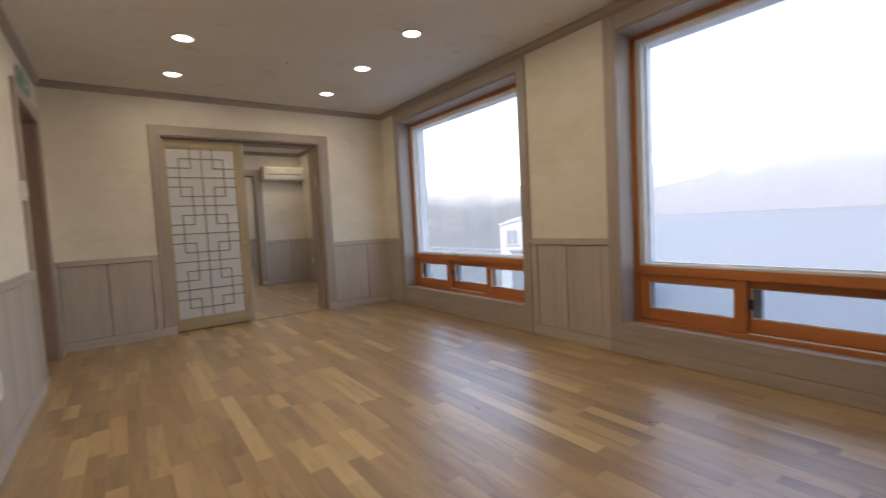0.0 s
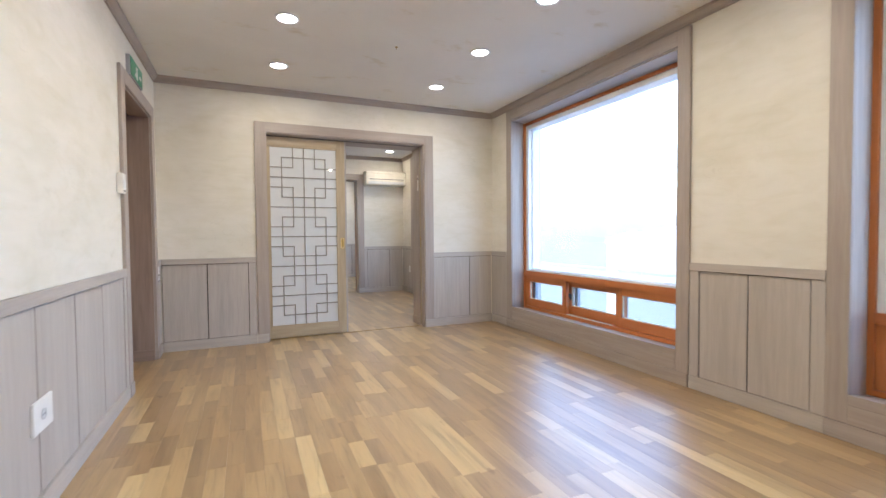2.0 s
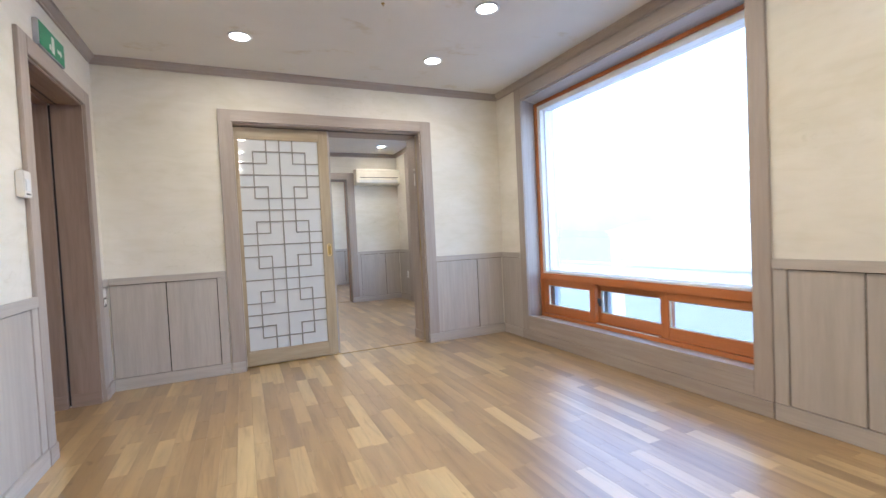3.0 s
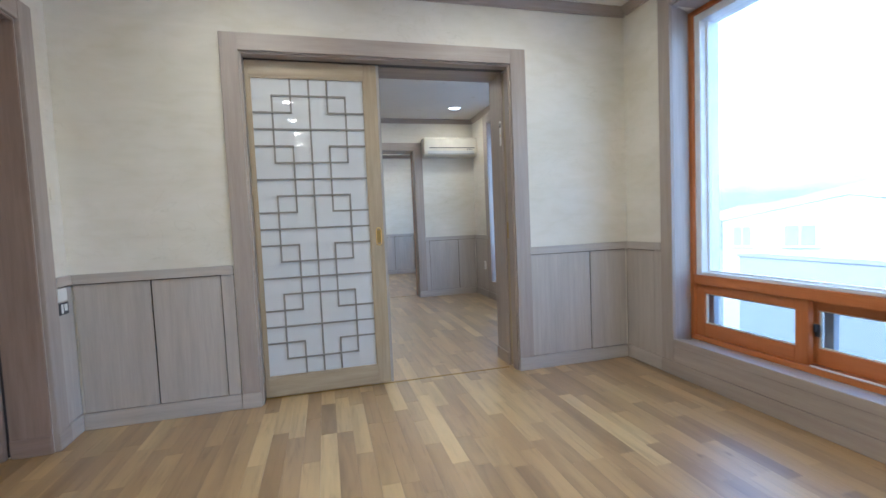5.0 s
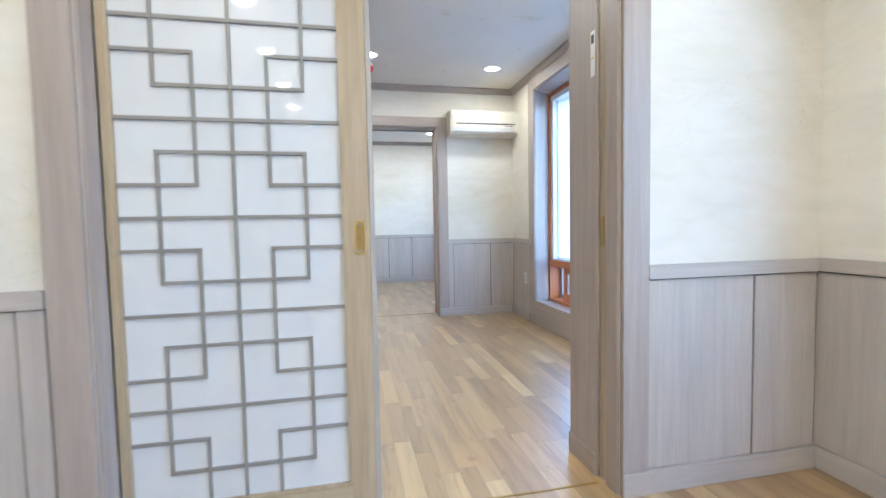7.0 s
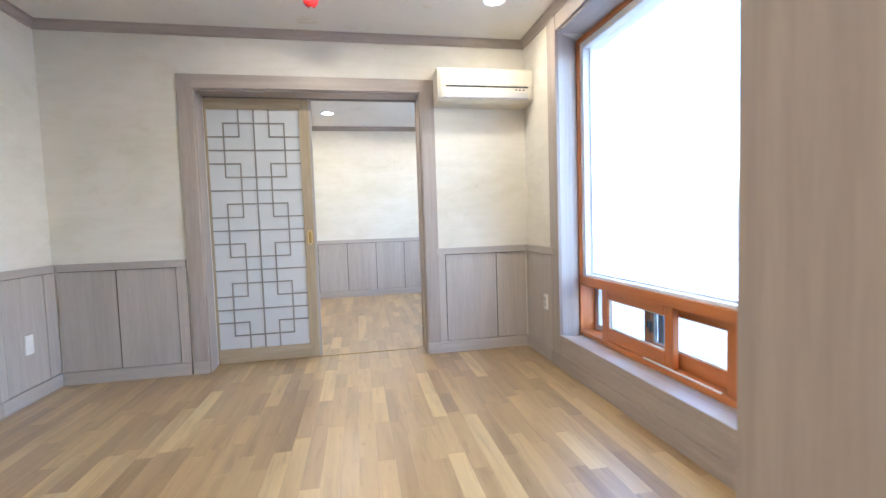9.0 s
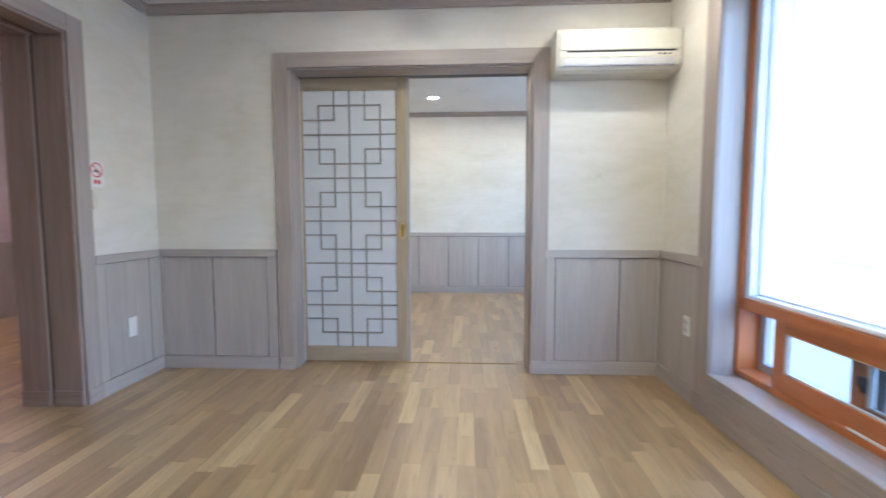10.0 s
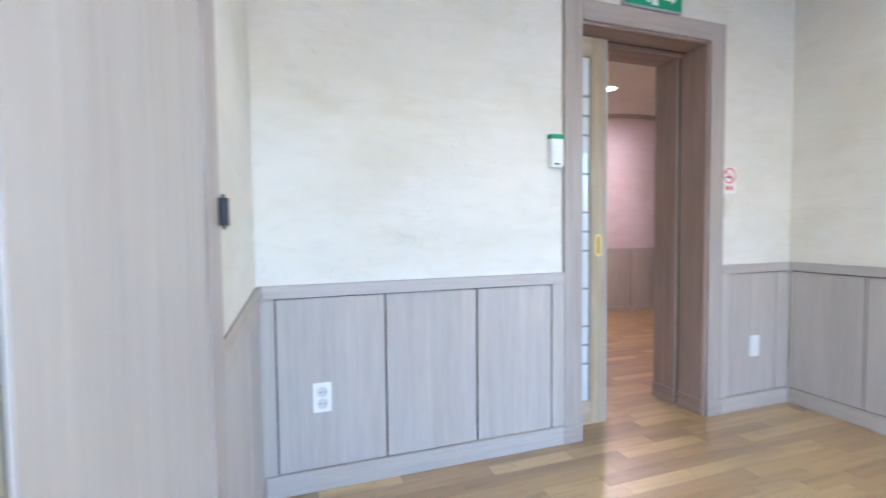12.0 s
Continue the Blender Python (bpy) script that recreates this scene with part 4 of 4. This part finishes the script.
plate(5.507, 5.577, 1.292, 1.408, "light_switch", "cream light switch beside a doorway casing", "switch", mat=CREAM, rocker=True, proud=0.005)
plate(2.80, 2.985, 0.345, 0.475, "wide_socket", "wide white wall socket on the grey wainscot", "socket", holes=1)
plate(5.50, 5.59, 0.765, 0.835, "wall_label", "small white printed label on the grey wainscot", "label", proud=0.012)
plate(8.775, 8.845, 0.40, 0.52, "wall_socket", "white double wall socket beside the window", "socket", x=EAST, side=-1, holes=2)
tag = thing("switch_label", "small square black and white label on the wainscot", "label")
part("card", boxes((WEST + 0.0145, WEST + 0.0165, 5.505, 5.595, 0.692, 0.758)), DARK, tag)
part("white_mark", boxes((WEST + 0.0166, WEST + 0.0175, 5.525, 5.545, 0.70, 0.75), (WEST + 0.0166, WEST + 0.0175, 5.555, 5.585, 0.71, 0.748)), WHITE, tag)

sign = thing("no_smoking_sign", "white no-smoking sign with a red ring beside a doorway", "sign")
part("card", boxes((WEST + 0.0005, WEST + 0.0025, 8.645, 8.755, 1.325, 1.487)), WHITE, sign)
bm = bmesh.new()
rings = [[bm.verts.new((WEST + 0.0032, 8.70 + r * math.cos(a), 1.432 + r * math.sin(a))) for a in [2 * math.pi * i / 40 for i in range(40)]] for r in (0.047, 0.039)]
for i in range(40):
    bm.faces.new((rings[0][i], rings[0][(i + 1) % 40], rings[1][(i + 1) % 40], rings[1][i]))
part("ring", bm, RED, sign, "red ring")
part("cigarette", boxes((WEST + 0.0026, WEST + 0.0031, 8.677, 8.722, 1.418, 1.428)), DARK, sign)
bar = part("slash", boxes((0, 0.0012, -0.042, 0.042, -0.004, 0.004)), RED, sign)
bar.matrix_world = Matrix.Translation((WEST + 0.0027, 8.70, 1.432)) @ pose(0, 0, 0, -45, 0, 0)
for k in range(2):
    part("text_bar", boxes((WEST + 0.0026, WEST + 0.0031, 8.675 + 0.03 * k, 8.695 + 0.03 * k, 1.345, 1.37)), RED, sign)

# ---- crumbs on the floor ----
for x, y, turn in ((1.80, 1.90, 30), (2.345, 1.155, 80)):
    chip = thing("floor_chip", "tiny dark chip of dirt on the oak floor", "dirt", "chips of dirt")
    part("chip", boxes((-0.007, 0.007, -0.004, 0.004, 0.0, 0.004), bevel=0.0015), UNDER, chip)
    chip.matrix_world = pose(x, y, 0.0005, 0, 0, turn)

# ---- ceiling fittings ----
alarm = thing("fire_detector", "red domed fire alarm lamp under the ceiling", "fire alarm")
smooth(part("base", lathe([(0.05, 0), (0.052, -0.008), (0.048, -0.014)], 24, (1.60, 8.63, TOP)), WHITE, alarm))
smooth(part("dome", lathe([(0.044, -0.014), (0.05, -0.03), (0.047, -0.055), (0.032, -0.075), (0.012, -0.083)], 24, (1.60, 8.63, TOP)), RED, alarm, "red dome"))
part("lens", lathe([(0.012, -0.083), (0.012, -0.087), (0.006, -0.089)], 12, (1.60, 8.63, TOP)), WHITE, alarm)
for x, y in ((1.557, 4.157),):
    head = thing("ceiling_hook", "small dull brass ceiling hook", "hook", "ceiling hooks")
    part("rose", lathe([(0.013, 0), (0.013, -0.003), (0.007, -0.006)], 16, (x, y, TOP)), BRASS_DARK, head)
    part("stem", lathe([(0.003, -0.006), (0.003, -0.014), (0.005, -0.017), (0.002, -0.019)], 10, (x, y, TOP)), BRASS_DARK, head)

# torn ring left on the ceiling by a fitting that is gone
OLIVE = plain("olive_stain", (0.20, 0.165, 0.07), 0.8, 0.0, 0.0, 0.4)
mark = thing("ceiling_mark", "torn olive-brown ring mark of a removed ceiling fitting", "stain")
bm = bmesh.new()
rows = []
for i in range(29):
    a = radians(-40 + 250 * i / 28)
    wob = 0.012 * noise.noise(Vector((i * 0.45, 3.0, 1.0)))
    ring = [(0.052 + wob * 0.4, 0.0), (0.055 + wob * 0.4, -0.0025), (0.074 + wob, -0.0025), (0.078 + wob, 0.0)]
    rows.append([bm.verts.new((0.262 + q * math.cos(a), 3.295 + q * math.sin(a), TOP + z)) for q, z in ring])
for p, q in zip(rows, rows[1:]):
    for k in range(3):
        bm.faces.new((p[k], q[k], q[k + 1], p[k + 1]))
bm.faces.new(rows[0])
bm.faces.new(rows[-1][::-1])
bmesh.ops.recalc_face_normals(bm, faces=bm.faces[:])
part("torn_ring", bm, OLIVE, mark)

# ---- small fittings on the deep doorway ----
pull = thing("edge_handle", "small black plastic edge handle on a grey oak board", "handle")
part("grip", boxes((0.738, 0.765, A_BACK + 0.0255, A_BACK + 0.041, 1.13, 1.19), bevel=0.006), DARK, pull)
sticker = thing("jamb_sticker", "small white and yellow sticker on the door jamb", "sticker")
part("paper", boxes((DOOR_A[1] - 0.0155, DOOR_A[1] - 0.0142, 5.80, 5.83, 1.66, 1.84)), WHITE, sticker)
part("dark_print", boxes((DOOR_A[1] - 0.0162, DOOR_A[1] - 0.0156, 5.805, 5.825, 1.79, 1.825)), DARK, sticker)
part("yellow_print", boxes((DOOR_A[1] - 0.0162, DOOR_A[1] - 0.0156, 5.802, 5.828, 1.73, 1.736)), BRASS, sticker)


# ---- oak strips: nearest ones singly, the rest joined ----
random.seed(11)
STRIP_W = 0.0835
strips = []
for x0, x1, y0, y1 in ((WEST, EAST, SOUTH, C_FACE), (-6.0, WEST, 2.4, C_FACE)):
    n = max(1, round((x1 - x0) / STRIP_W))
    w = (x1 - x0) / n
    for i in range(n):
        y = y0 - random.uniform(0, 0.4)
        while y < y1:
            length = random.choice((0.28, 0.36, 0.42, 0.5, 0.62, 0.85))
            a, b = max(y, y0), min(y + length, y1)
            if b - a > 0.02 and not (x0 < -1 and (x0 + i * w) < -4.6):
                strips.append((x0 + i * w, x0 + i * w + w, a, b))
            y += length


def strip_mesh(bm, x0, x1, y0, y1):
    g, c, top, low = 0.0002, 0.0008, 0.0, -0.011
    lo = [bm.verts.new((x, y, low)) for x, y in ((x0 + g, y0 + g), (x1 - g, y0 + g), (x1 - g, y1 - g), (x0 + g, y1 - g))]
    up = [bm.verts.new((v.co.x, v.co.y, top - c * 0.3)) for v in lo]
    hi = [bm.verts.new((x, y, top)) for x, y in ((x0 + c, y0 + c), (x1 - c, y0 + c), (x1 - c, y1 - c), (x0 + c, y1 - c))]
    bm.faces.new(hi)
    for a, b in ((lo, up), (up, hi)):
        for i in range(4):
            j = (i + 1) % 4
            bm.faces.new((a[i], a[j], b[j], b[i]))


floor_ob = bpy.data.objects["floor"]
near = [s for s in strips if 0.2 < s[0] < 2.3 and 2.6 < s[2] < 5.2][:300]
chosen = set(near)
rest = bmesh.new()
for s in strips:
    if s not in chosen:
        strip_mesh(rest, *s)
tagged(part("oak_strips", rest, STRIP, floor_ob, "glossy mixed-tone oak strip flooring"), kind="stuff")
shapes = {}
for s in near:
    key = round(s[3] - s[2], 3)
    if key not in shapes:
        bm = bmesh.new()
        strip_mesh(bm, 0, s[1] - s[0], 0, s[3] - s[2])
        me = bpy.data.meshes.new("oak_strip")
        bm.to_mesh(me)
        bm.free()
        me.materials.append(STRIP)
        shapes[key] = me
    ob = new("oak_strip", shapes[key])
    ob.parent = floor_ob
    ob.location = (s[0], s[2], 0)
